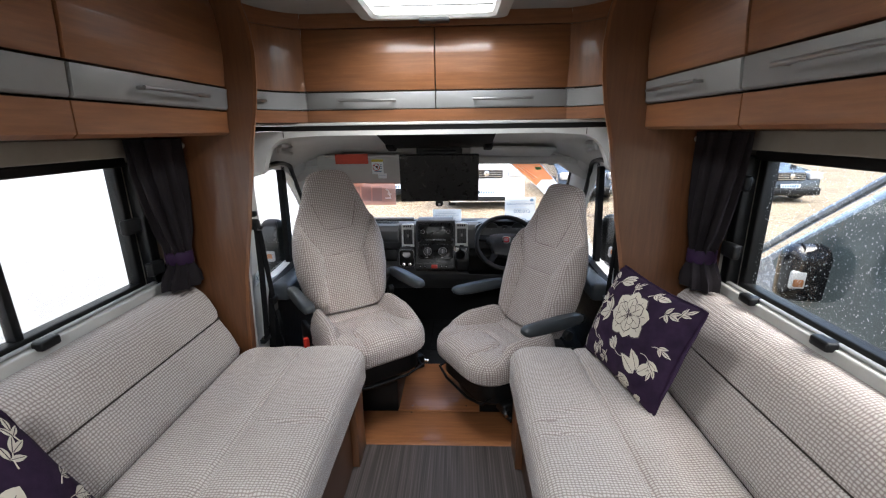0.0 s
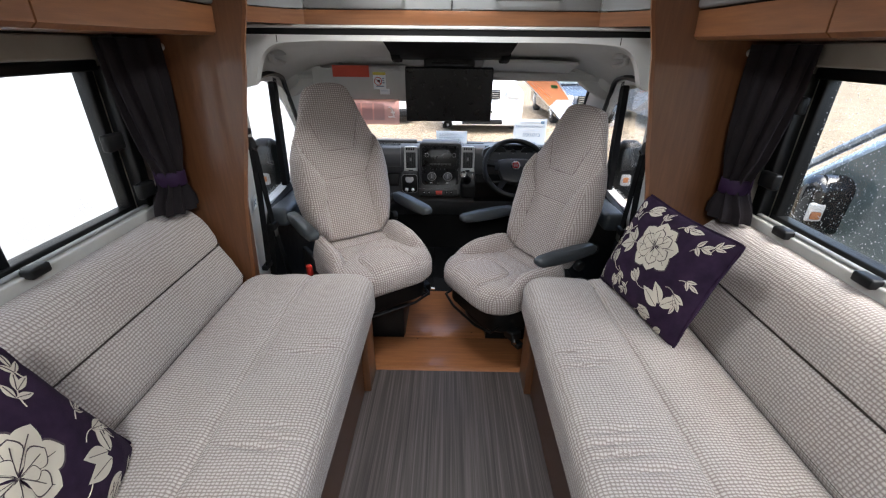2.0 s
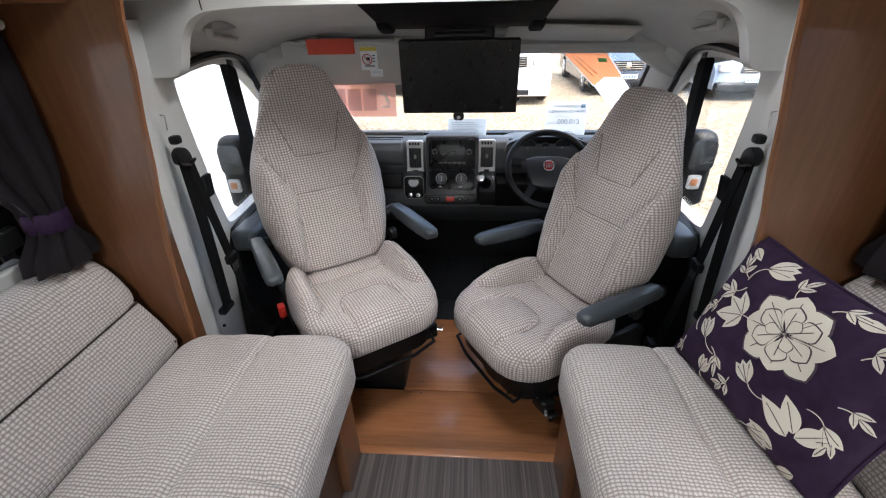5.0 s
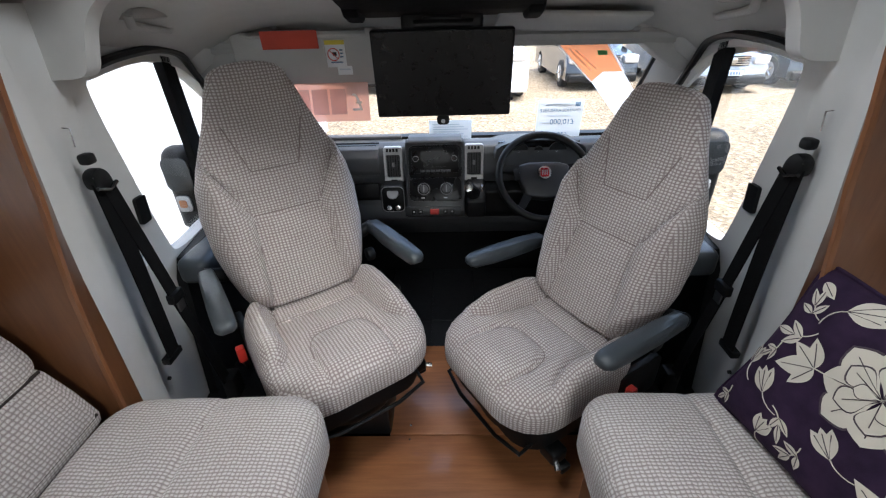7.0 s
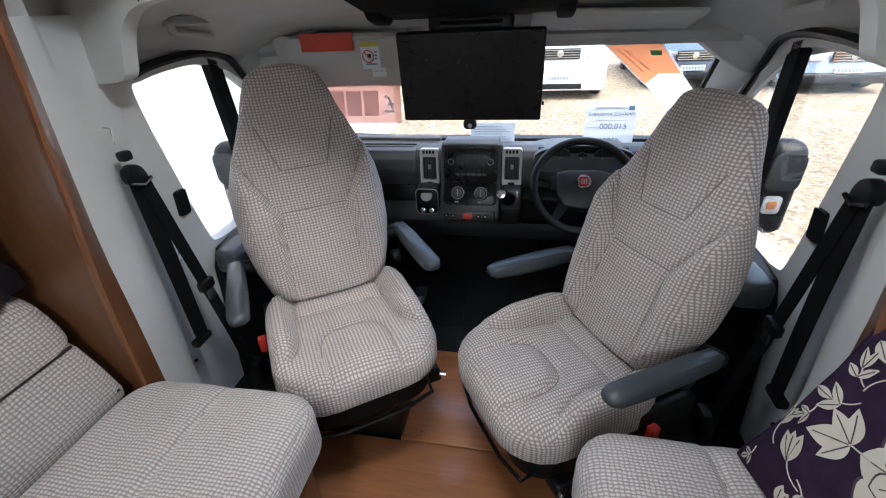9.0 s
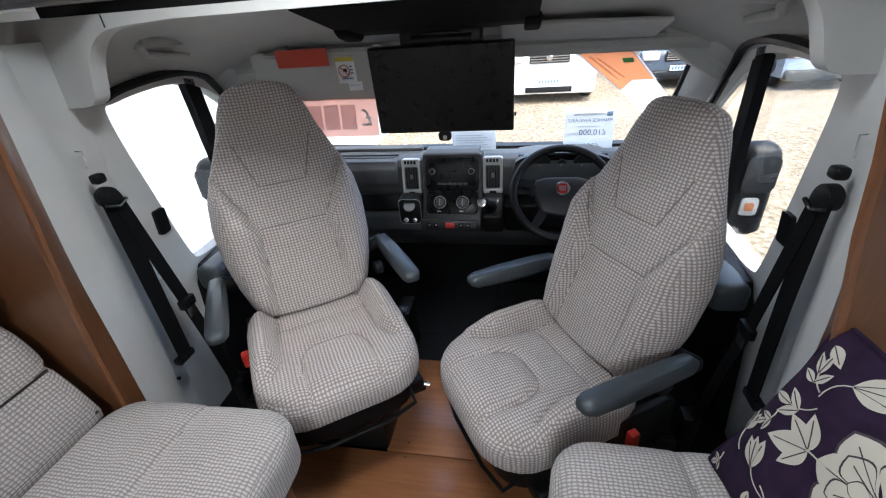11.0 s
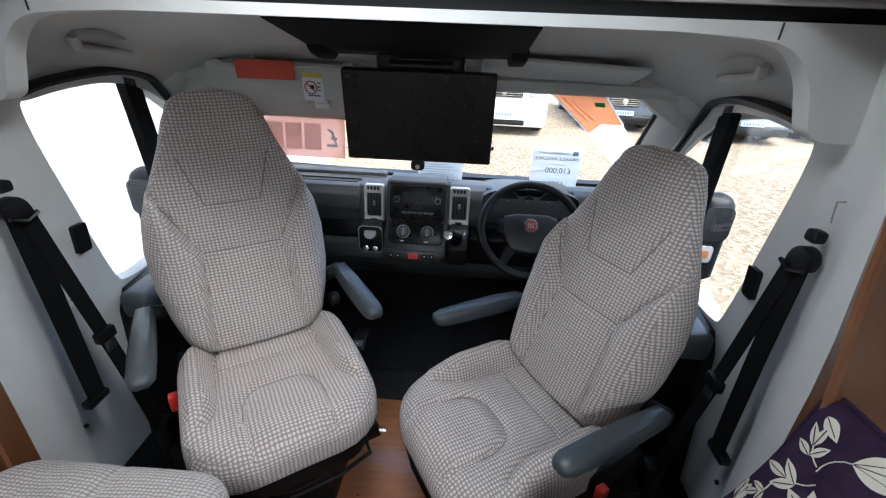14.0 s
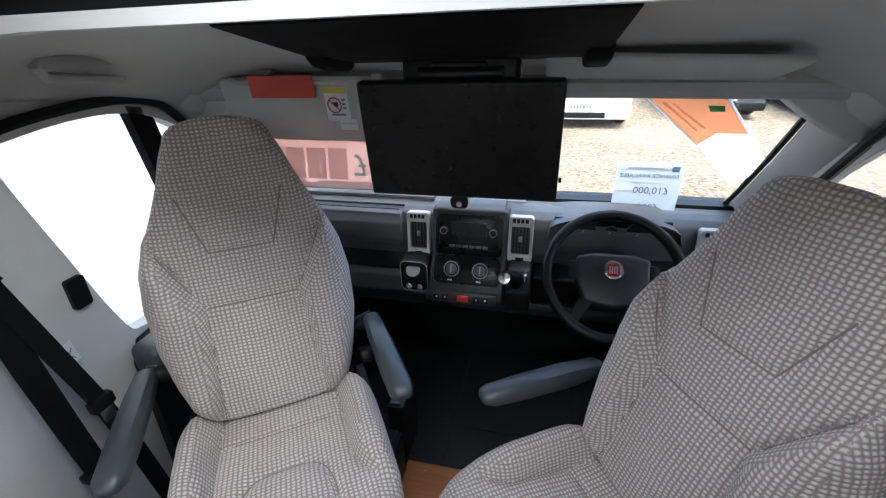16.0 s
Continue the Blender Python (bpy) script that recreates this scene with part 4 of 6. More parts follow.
ws = structure("windscreen", screen_sheet(-0.98, 0.95, 0, 1, 0, 20, 6), GLASS, "wide raked windscreen with rain drops", "window")
ws.visible_shadow = False
for s in (-1, 1):
    c = -0.02
    pts = [on_screen(c + s * 0.915, 0.0), on_screen(c + s * 0.905, 0.3), on_screen(c + s * 0.885, 0.6), on_screen(c + s * 0.86, 0.9), on_screen(c + s * 0.84, 1.03)]
    rings = []
    for p in pts:
        rings.append([p + Vector((-s * 0.05, -0.012, -0.01)), p + Vector((-s * 0.02, -0.045, -0.04)), p + Vector((s * 0.05, -0.09, -0.05)), p + Vector((s * 0.08, 0.0, 0.03)), p + Vector((0, 0.03, 0.03))])
    structure("a_pillar", loft(rings), TRIM, "cream-grey trim on the windscreen pillar", "trim", 60)
    structure("windscreen_edge", tube([p + Vector((-s * 0.055, -0.004, -0.004)) for p in pts], 0.009, 8), BLACK, "black windscreen edge seal", "trim")
structure("windscreen_header", tube([on_screen(-0.85 + 1.66 * i / 12, 0.988, 0.02) for i in range(13)], 0.030, 10), VISOR, "grey rail above the windscreen", "trim")
structure("headliner_end", B(-0.90, 0.86, 2.645, 2.70, 1.178, 1.30, 0.004), HEAD, "cloth-covered end of the headliner over the windscreen", "trim")
for s in (-1, 1):
    c = -0.02
    pts = smooth_loop([(c + s * 0.90, 1.235), (c + s * 0.60, 1.235), (c + s * 0.60, 1.205), (c + s * 0.67, 1.172), (c + s * 0.735, 1.125), (c + s * 0.80, 1.082), (c + s * 0.895, 1.05)], 4)
    structure("headliner_corner", prism(pts, "y", 2.60, 2.69, 0.012, 3), HEAD, "moulded headliner corner over the windscreen pillar", "trim", 50)
structure("cowl", B(-0.98, 0.95, 3.2, 3.42, 0.45, 0.62, 0.02), BLACK, "black plastic scuttle below the windscreen", "trim")
for x0, x1, f in ((-0.82, -0.12, 0.11), (0.05, 0.75, 0.07)):
    w = thing("wiper", "black windscreen wiper at rest", "wiper", "wipers")
    part("arm", tube([on_screen(x0 + (x1 - x0) * i / 8, f - 0.1 * i / 8, -0.025) for i in range(9)], 0.007, 6), BLACK, w)
    part("blade", tube([on_screen(x0 - 0.02 + (x1 - x0) * i / 8, f + 0.03 - 0.1 * i / 8, -0.012) for i in range(9)], 0.005, 6), BLACK, w)


# ---- front of the cab ----
def sun_visor():
    t = thing("sun_visor", "grey sun visor folded down, with a warning label", "sun visor", "sun visors")
    m = facing((-0.475, 2.582, 1.118), (1, -0.03, 0), (0, -0.09, 1))
    bm = bmesh.new()
    box(bm, -0.285, 0.225, -0.088, 0.090, -0.008, 0.008, 0.007, 3)
    part("panel", bm, VISOR, t, "", 35, m)
    lab = part("label", B(0.048, 0.118, -0.026, 0.062, 0.0085, 0.0092), PAPER, t, "white warning label", 0, m)
    part("header", B(0.048, 0.118, 0.048, 0.062, 0.0094, 0.0098), YELLOW, lab, "", 0)
    ring = [(0.075 + 0.020 * math.cos(a), 0.016 + 0.020 * math.sin(a), 0.0097) for a in [2 * math.pi * i / 28 for i in range(28)]]
    part("sign_ring", tube(ring, 0.0018, 6, None, True), RED, lab)
    part("sign_bar", tube([(0.061, 0.030, 0.0097), (0.089, 0.002, 0.0097)], 0.0015, 6), RED, lab)
    part("pictogram", B(0.072, 0.086, 0.012, 0.024, 0.0094, 0.0097, 0.0), BLACK, lab, "", 0)
    for k in range(3):
        part("print_bar", B(0.098, 0.109, 0.006 + 0.011 * k, 0.011 + 0.011 * k, 0.0094, 0.0097), INK, lab, "", 0)
    part("print_bar", B(0.062, 0.105, -0.012, -0.007, 0.0094, 0.0097), INK, lab, "", 0)
    l2 = part("label", B(0.082, 0.135, -0.052, -0.022, 0.0085, 0.0092), PAPER, t, "", 0, m)
    part("print_bar", B(0.088, 0.128, -0.036, -0.031, 0.0094, 0.0097), PALEINK, l2, "", 0)
    part("hinge", tube([(-0.71, 2.56, 1.205), (-0.69, 2.57, 1.195), (-0.24, 2.565, 1.195)], 0.008, 8), VISOR, t)
    part("clip", B(-0.28, -0.25, 2.55, 2.58, 1.185, 1.215, 0.006), VISOR, t)
    tag = thing("red_tag", "plain red tag clipped on the sun visor edge", "tag", "", facing((-0.541, 2.548, 1.193), (1, -0.0, 0), (0, -0.1, 1)))
    part("card", B(-0.098, 0.098, -0.038, 0.020, 0.0, 0.002), REDTAG, tag, "", 0)
    r = thing("sun_visor", "grey sun visor folded up flat against the headliner", "sun visor", "sun visors")
    part("panel", B(-0.24, 0.23, -0.085, 0.085, -0.008, 0.008, 0.007, 3), HEAD, r, "", 35, facing((0.40, 2.49, 1.222), (1, 0, -0.035), (0, 1, -0.3)))
    part("hinge", tube([(0.66, 2.57, 1.19), (0.2, 2.57, 1.20)], 0.007, 8), VISOR, r)


sun_visor()


def television():
    t = thing("television", "black flat television hung from the cab ceiling", "television", "", facing((-0.0135, 2.3635, 1.0845), (1, 0.006, 0), (0, -0.026, 0.256)))
    part("casing", B(-0.218, 0.218, -0.130, 0.130, -0.035, 0.0, 0.006, 3), BLACK, t)
    part("screen", B(-0.211, 0.211, -0.121, 0.124, 0.0005, 0.0015), SCREEN, t, "dark switched-off screen", 0)
    part("sensor", prism(rounded(-0.024, 0.018, -0.158, -0.126, 0.012), "z", -0.012, 0.001, 0.001), BLACK, t, "small receiver tab")
    part("lens", disc((-0.003, -0.146, 0.0015), (0, 0, 1), 0.007, 0.002, 16), LAMP, t)
    part("bracket", B(-0.06, 0.06, -0.05, 0.16, -0.055, -0.036, 0.006), BLACK, t)
    part("side_button", disc((0.222, -0.08, -0.01), (1, 0, 0), 0.006, 0.006, 12), BLACK, t)


television()


def tv_mount():
    t = thing("television_bracket", "black fold-down television bracket on the headliner", "bracket")
    part("plate", prism([(2.02, 1.322), (2.02, 1.331), (2.45, 1.262), (2.45, 1.245), (2.3, 1.262)], "x", -0.285, 0.265, 0.003), BELT, t, "", 30)
    for x in (-0.266, 0.25):
        pr = [(2.26, 1.285), (2.36, 1.27), (2.39, 1.262), (2.396, 1.25), (2.388, 1.238), (2.365, 1.234), (2.33, 1.238), (2.28, 1.250), (2.255, 1.268)]
        part("cheek", prism(pr, "x", x - 0.022, x + 0.022, 0.008, 3), BELT, t)
    part("motor", B(-0.14, 0.112, 2.392, 2.45, 1.195, 1.262, 0.012, 3), BLACK, t)
    part("hinge", tube([(-0.1, 2.385, 1.225), (0.08, 2.385, 1.225)], 0.014, 12), BLACK, t)
    part("cable", tube([(0.10, 2.40, 1.255), (0.112, 2.41, 1.235), (0.108, 2.405, 1.21), (0.09, 2.40, 1.19)], 0.004, 8), CHROME, t, "shiny cable loop")


tv_mount()


def dashboard():
    t = thing("dashboard", "dark grey moulded dashboard of a van cab", "dashboard")
    prof = [(3.24, 0.60), (3.15, 0.67), (3.02, 0.700), (2.92, 0.729), (2.845, 0.738), (2.805, 0.727), (2.79, 0.695), (2.785, 0.60), (2.80, 0.56), (2.86, 0.545), (2.875, 0.47), (2.84, 0.43), (2.83, 0.36), (2.87, 0.31), (2.98, 0.2), (3.24, 0.2)]
    part("body", prism(prof, "x", -0.91, 0.87, 0.008, 2), DASH, t, "", 40)
    part("shelf_line", B(-0.80, -0.32, 2.783, 2.79, 0.742, 0.745), BLACK, t)
    part("glovebox", prism([(2.862, 0.545), (2.85, 0.54), (2.835, 0.47), (2.845, 0.455), (2.87, 0.455)], "x", -0.80, -0.34, 0.004), BLACK, t)
    part("airbag_pad", prism([(2.82, 0.734), (2.788, 0.724), (2.770, 0.69), (2.768, 0.63), (2.782, 0.606), (2.80, 0.60), (2.83, 0.60)], "x", -0.80, -0.315, 0.006, 3), DASH, t)
    part("seam_strip", tube([(-0.80, 2.83, 0.741), (-0.315, 2.83, 0.741)], 0.004, 6), BLACK, t)
    part("tray_lip", prism([(2.90, 0.735), (2.90, 0.752), (2.925, 0.757), (2.95, 0.735)], "x", -0.80, -0.22, 0.004), DASH, t)
    stack = part("centre_console", prism([(2.80, 0.765), (2.775, 0.757), (2.735, 0.60), (2.69, 0.545), (2.66, 0.47), (2.67, 0.44), (2.85, 0.42), (2.86, 0.75)], "x", -0.195, 0.07, 0.01, 3), CONSOLE, t)
    # radio, tilted like the stack
    m = facing((-0.062, 2.752, 0.685), (1, 0, 0), (0, 0.26, 1))
    part("console_cap", prism([(2.86, 0.752), (2.86, 0.772), (2.80, 0.774), (2.772, 0.764), (2.768, 0.752)], "x", -0.18, 0.056, 0.006, 3), DASH, t)
    part("console_bezel", prism(rounded(-0.118, 0.118, -0.085, 0.062, 0.025), "z", -0.02, 0.003, 0.002), SCREEN, t, "gloss black console panel", 35, m)
    radio = part("radio", B(-0.105, 0.105, -0.06, 0.055, -0.01, 0.006, 0.006), SCREEN, t, "black radio with two knobs", 35, m)
    part("display", B(-0.062, 0.062, -0.012, 0.036, 0.0062, 0.0075), SCREEN, radio, "", 0)
    part("slot", B(-0.05, 0.05, -0.036, -0.031, 0.0062, 0.0078), BLACK, radio, "", 0)
    for k in range(6):
        part("button", B(-0.066 + 0.023 * k, -0.047 + 0.023 * k, -0.054, -0.044, 0.006, 0.0085, 0.001), DASH, radio)
    for x in (-0.085, 0.085):
        kn = part("knob", disc((x, 0.005, 0.012), (0, 0, 1), 0.0135, 0.016, 24, 0.002), BLACK, radio)
        part("knob_ring", tube([(x + 0.0115 * math.cos(a), 0.005 + 0.0115 * math.sin(a), 0.02) for a in [2 * math.pi * i / 24 for i in range(24)]], 0.001, 5, None, True), SILVER, kn)
    # heater controls
    m = facing((-0.062, 2.702, 0.565), (1, 0, 0), (0, 0.55, 1))
    heat = part("heater_panel", prism(rounded(-0.116, 0.116, -0.052, 0.05, 0.022), "z", -0.02, 0.004, 0.002), SCREEN, t, "", 35, m)
    for x in (-0.052, 0.048):
        part("dial", disc((x, 0.0, 0.007), (0, 0, 1), 0.03, 0.008, 32, 0.002), BLACK, heat)
        part("dial_ring", tube([(x + 0.0255 * math.cos(a), 0.0255 * math.sin(a), 0.0112) for a in [2 * math.pi * i / 32 for i in range(32)]], 0.0018, 6, None, True), SILVER, heat, "bright ring")
        part("dial_grip", disc((x, 0.0, 0.012), (0, 0, 1), 0.019, 0.012, 24, 0.003), DASH, heat)
        part("mark", B(x - 0.012, x + 0.004, -0.041, -0.036, 0.0042, 0.0052), LAMP, heat, "", 0)
        part("pointer", B(x - 0.002, x + 0.002, -0.014, 0.016, 0.018, 0.0196), SILVER, heat, "", 0, pose(0, 0, 0))
    # switch row with the hazard button
    m = facing((-0.07, 2.655, 0.478), (1, 0, 0), (0, 0.25, 1))
    row = part("switch_panel", B(-0.13, 0.12, -0.02, 0.022, -0.01, 0.004, 0.004), CONSOLE, t, "", 35, m)
    part("hazard_button", B(-0.018, 0.022, -0.012, 0.012, 0.004, 0.009, 0.002), RED, row, "red hazard button")
    for x in (-0.09, -0.06, 0.05, 0.08):
        part("button", B(x - 0.011, x + 0.011, -0.011, 0.011, 0.004, 0.007, 0.002), BLACK, row)
        part("mark", B(x - 0.003, x + 0.003, -0.002, 0.003, 0.0071, 0.0078), LAMP, row, "", 0)
    # cup-holder pods
    pod = part("pod", prism(rounded(-0.31, -0.20, 0.455, 0.585, 0.025), "y", 2.70, 2.80, 0.004), BLACK, t)
    part("pod_rim", tube([(x, 2.70, z) for x, z in rounded(-0.305, -0.205, 0.46, 0.58, 0.022)], 0.0022, 6, None, True), SILVER, pod, "silver rim")
    part("lid", disc((-0.255, 2.695, 0.55), (0, -0.7, 0.7), 0.026, 0.01, 24, 0.003), SILVER, pod, "pale round lid")
    for x in (-0.275, -0.235):
        part("socket", disc((x, 2.697, 0.48), (0, -1, 0.3), 0.012, 0.012, 20, 0.002), CHROME, pod)

    def vent(x, w, z0, z1, yy):
        m = facing((x, yy, (z0 + z1) / 2), (1, 0, 0), (0, 0.12, 1))
        h = (z1 - z0) / 2
        v = part("vent", bmesh.new(), SILVER, t, "silver-framed air vent", 0, m)
        out, inn = rounded(-w / 2, w / 2, -h, h, 0.012), rounded(-w / 2 + 0.011, w / 2 - 0.011, -h + 0.026, h - 0.036, 0.006)
        rings = [[(a, b, -0.02) for a, b in out], [(a, b, 0.004) for a, b in out], [(a * 0.96, b * 0.98, 0.008) for a, b in out], [(a, b, 0.006) for a, b in inn], [(a, b, -0.018) for a, b in inn]]
        part("vent_frame", loft(rings, False), VENTSILVER, v)
        part("vent_back", B(-w / 2 + 0.01, w / 2 - 0.01, -h + 0.02, h - 0.02, -0.02, -0.016), BLACK, v)
        for k in range(5):
            xx = -w / 2 + 0.02 + k * (w - 0.04) / 4
            part("slat", B(xx - 0.0015, xx + 0.0015, -h + 0.032, h - 0.037, -0.016, 0.002), BLACK, v)
        part("thumb", B(-0.006, 0.006, -0.008, 0.012, 0.0, 0.008, 0.002), SILVER, v)
        part("wheel_slot", B(-0.014, 0.014, -h + 0.008, -h + 0.018, 0.005, 0.009, 0.001), BLACK, v)
        for k in range(4):
            part("top_slot", B(-w / 2 + 0.014 + k * (w - 0.028) / 4, -w / 2 + 0.014 + (k + 0.7) * (w - 0.028) / 4, h - 0.022, h - 0.008, 0.0065, 0.0095), BLACK, v)

    vent(-0.252, 0.085, 0.57, 0.735, 2.782)
    vent(0.112, 0.085, 0.575, 0.74, 2.782)
    vent(0.70, 0.09, 0.58, 0.735, 2.775)
    vent(-0.84, 0.075, 0.58, 0.735, 2.785)
    # instrument hood
    rings = []
    for u in range(13):
        a = math.pi * u / 12
        x, z = 0.40 - 0.20 * math.cos(a), 0.69 + 0.066 * math.sin(a) ** 0.7
        rings.append([(x, 2.73 + 0.03 * math.sin(a), z), (x, 2.74, z + 0.012), (x, 3.0, z - 0.03 * math.sin(a)), (x, 3.0, z - 0.05)])
    hood = part("instrument_hood", loft(rings), DASH, t, "", 50)
    cl = part("instrument_face", B(0.22, 0.58, 2.80, 2.812, 0.62, 0.742), GLOSS, t)
    for x, r in ((0.315, 0.04), (0.485, 0.04), (0.40, 0.022)):
        d = part("gauge", disc((x, 2.797, 0.70), (0, -1, 0.1), r, 0.006, 28), BLACK, cl)
        part("gauge_ring", tube([(x + r * math.cos(a), 2.793, 0.70 + r * math.sin(a)) for a in [2 * math.pi * i / 28 for i in range(28)]], 0.0018, 5, None, True), ARM, d)
        part("needle", tube([(x, 2.792, 0.70), (x - r * 0.6, 2.792, 0.70 - r * 0.4)], 0.0012, 5), LAMP, d)
    part("column", tube([(0.395, 2.66, 0.63), (0.395, 2.86, 0.55)], 0.045, 16), BLACK, t)
    part("stalk", tube([(0.43, 2.68, 0.64), (0.60, 2.66, 0.66)], 0.008, 8), BLACK, t)
    part("stalk", tube([(0.36, 2.68, 0.64), (0.20, 2.66, 0.655)], 0.008, 8), BLACK, t)
    part("knee_panel", prism([(2.80, 0.56), (2.76, 0.52), (2.80, 0.40), (2.86, 0.33), (2.9, 0.55)], "x", 0.16, 0.86, 0.01), BLACK, t)


dashboard()


def gear_lever():
    t = thing("gear_lever", "stubby gear lever with a silver-topped knob on the dash", "gear lever")
    part("housing", prism([(2.84, 0.60), (2.72, 0.575), (2.66, 0.52), (2.66, 0.44), (2.84, 0.42)], "x", 0.074, 0.16, 0.012, 3), BLACK, t)
    part("gaiter", tube([(0.105, 2.68, 0.555), (0.10, 2.65, 0.575), (0.092, 2.62, 0.595)], [0.03, 0.022, 0.013], 14), BLACK, t)
    part("knob", tube([(0.09, 2.615, 0.60), (0.085, 2.60, 0.61), (0.08, 2.585, 0.618)], [0.017, 0.022, 0.019], 16), BLACK, t)
    part("cap", disc((0.079, 2.583, 0.619), (-0.1, -0.85, 0.5), 0.019, 0.004, 24, 0.001), CHROME, t, "silver gear pattern cap")
    part("ignition_key", B(0.135, 0.145, 2.64, 2.67, 0.575, 0.60, 0.003), CHROME, t)


gear_lever()


def steering_wheel():
    e = radians(44)
    t = thing("steering_wheel", "black four-spoke steering wheel with a round red badge", "steering wheel", "", facing((0.39, 2.60, 0.650), (1, 0, 0), (0, math.sin(e), math.cos(e))))
    R = 0.186
    part("rim", tube([(R * math.cos(a), R * math.sin(a), 0.012) for a in [2 * math.pi * i / 56 for i in range(56)]], 0.0155, 12, None, True), BLACK, t)
    hub = [(-0.105, 0.05), (-0.06, 0.064), (0.06, 0.064), (0.105, 0.05), (0.102, -0.02), (0.078, -0.085), (0.0, -0.098), (-0.078, -0.085), (-0.102, -0.02)]
    part("airbag_cover", prism(hub, "z", -0.03, 0.018, 0.012, 3), CONSOLE, t)
    for a0, b0, w in (((-0.085, 0.03), (-0.178, 0.04), 0.022), ((0.085, 0.03), (0.178, 0.04), 0.022), ((-0.06, -0.06), (-0.11, -0.15), 0.02), ((0.06, -0.06), (0.11, -0.15), 0.02)):
        a, b = Vector((*a0, 0)), Vector((*b0, 0.008))
        n = (b - a).normalized().cross(Vector((0, 0, 1))) * w
        part("spoke", loft([[a + n + Vector((0, 0, 0.01)), a - n + Vector((0, 0, 0.01)), a - n - Vector((0, 0, 0.02)), a + n - Vector((0, 0, 0.02))], [b + n * 0.7 + Vector((0, 0, 0.006)), b - n * 0.7 + Vector((0, 0, 0.006)), b - n * 0.7 - Vector((0, 0, 0.008)), b + n * 0.7 - Vector((0, 0, 0.008))]]), BLACK, t)
    for s in (-1, 1):
        part("switch_pad", B(s * 0.112 - 0.013, s * 0.112 + 0.013, -0.02, 0.035, 0.006, 0.016, 0.005), BLACK, t)
    bd = part("badge", disc((0, 0.012, 0.020), (0, 0, 1), 0.028, 0.008, 32, 0.002), CHROME, t, "chrome ring round a red shield")
    part("badge_field", prism(rounded(-0.017, 0.017, -0.008, 0.030, 0.008), "z", 0.0242, 0.0255), plain("badge_red", (0.3, 0.015, 0.02), 0.25, 0, 0), bd)
    for k in range(4):
        part("badge_bar", B(-0.012 + 0.0065 * k, -0.0085 + 0.0065 * k, 0.0, 0.022, 0.0257, 0.0262), SILVER, bd, "", 0)


steering_wheel()


# ---- cab seats ----
LEAN_B = radians(16)


def back_w(h):
    pts = [(0, 0.385), (0.05, 0.43), (0.12, 0.475), (0.22, 0.515), (0.34, 0.525), (0.43, 0.50), (0.50, 0.45), (0.57, 0.385), (0.64, 0.325), (0.68, 0.300), (0.71, 0.278), (0.735, 0.252)]
    for (a, b), (c, d) in zip(pts, pts[1:]):
        if h <= c:
            return b + (d - b) * (h - a) / (c - a)
    return pts[-1][1]


def back_t(h):
    return 0.135 - 0.06 * h / 0.8


BACK_SEAMS = [[(0.195, 0.47), (0.115, 0.315), (0.0, 0.312)], [(0.125, 0.60), (0.078, 0.455), (0.0, 0.452)]]


def off_line(x, h, line):
    """Distance from (x, h) to a line of points."""
    p, best = Vector((x, h)), 9.0
    for a, b in zip(line, line[1:]):
        a, d = Vector(a), Vector(b) - Vector(a)
        best = min(best, (p - a - d * max(0, min(1, (p - a).dot(d) / d.dot(d)))).length)
    return best


def back_front(x, h):
    """Front face of the backrest, in its own upright frame: a flat middle between puffed side bolsters."""
    w = back_w(h) / 2
    x = abs(x)
    u = min(1, x / w)
    crease = 0.115 + 0.065 * (0.315 - h) if h < 0.315 else 0.115 + 0.5 * (h - 0.315)
    fade = min(1, h / 0.06) * max(0, min(1, (0.56 - h) / 0.14))
    q = max(0, min(1, (x - crease) / max(0.02, w - crease)))
    puff = math.sin(math.pi * q ** 0.8) ** 0.7 if 0 < q < 1 else 0
    lum = 0.013 * math.exp(-((h - 0.16) / 0.12) ** 2) * max(0, 1 - x / 0.12)
    y = -back_t(h) / 2 * (1 - u ** 5) ** 0.5 - 0.056 * puff * fade - lum - 0.012 * math.exp(-((h - 0.70) / 0.07) ** 2) * (1 - u ** 4)
    for line in BACK_SEAMS:
        y += 0.0065 * math.exp(-(off_line(x, h, line) / 0.011) ** 2) * (1 - u ** 6)
    return y


def tilt_back(x, y, h):
    return Vector((x, 0.02 + y * math.cos(LEAN_B) + h * math.sin(LEAN_B), 0.375 + h * math.cos(LEAN_B) - y * math.sin(LEAN_B)))


def seam_back(pts, parent, n=10):
    line = []
    for (x0, h0), (x1, h1) in zip(pts, pts[1:]):
        for i in range(n):
            x, h = x0 + (x1 - x0) * i / n, h0 + (h1 - h0) * i / n
            line.append(tilt_back(x, back_front(x, h) - 0.001, h))
    x, h = pts[-1]
    line.append(tilt_back(x, back_front(x, h) - 0.001, h))
    return part("seam", tube(line, 0.0022, 6), SEAM, parent, "stitched seam")


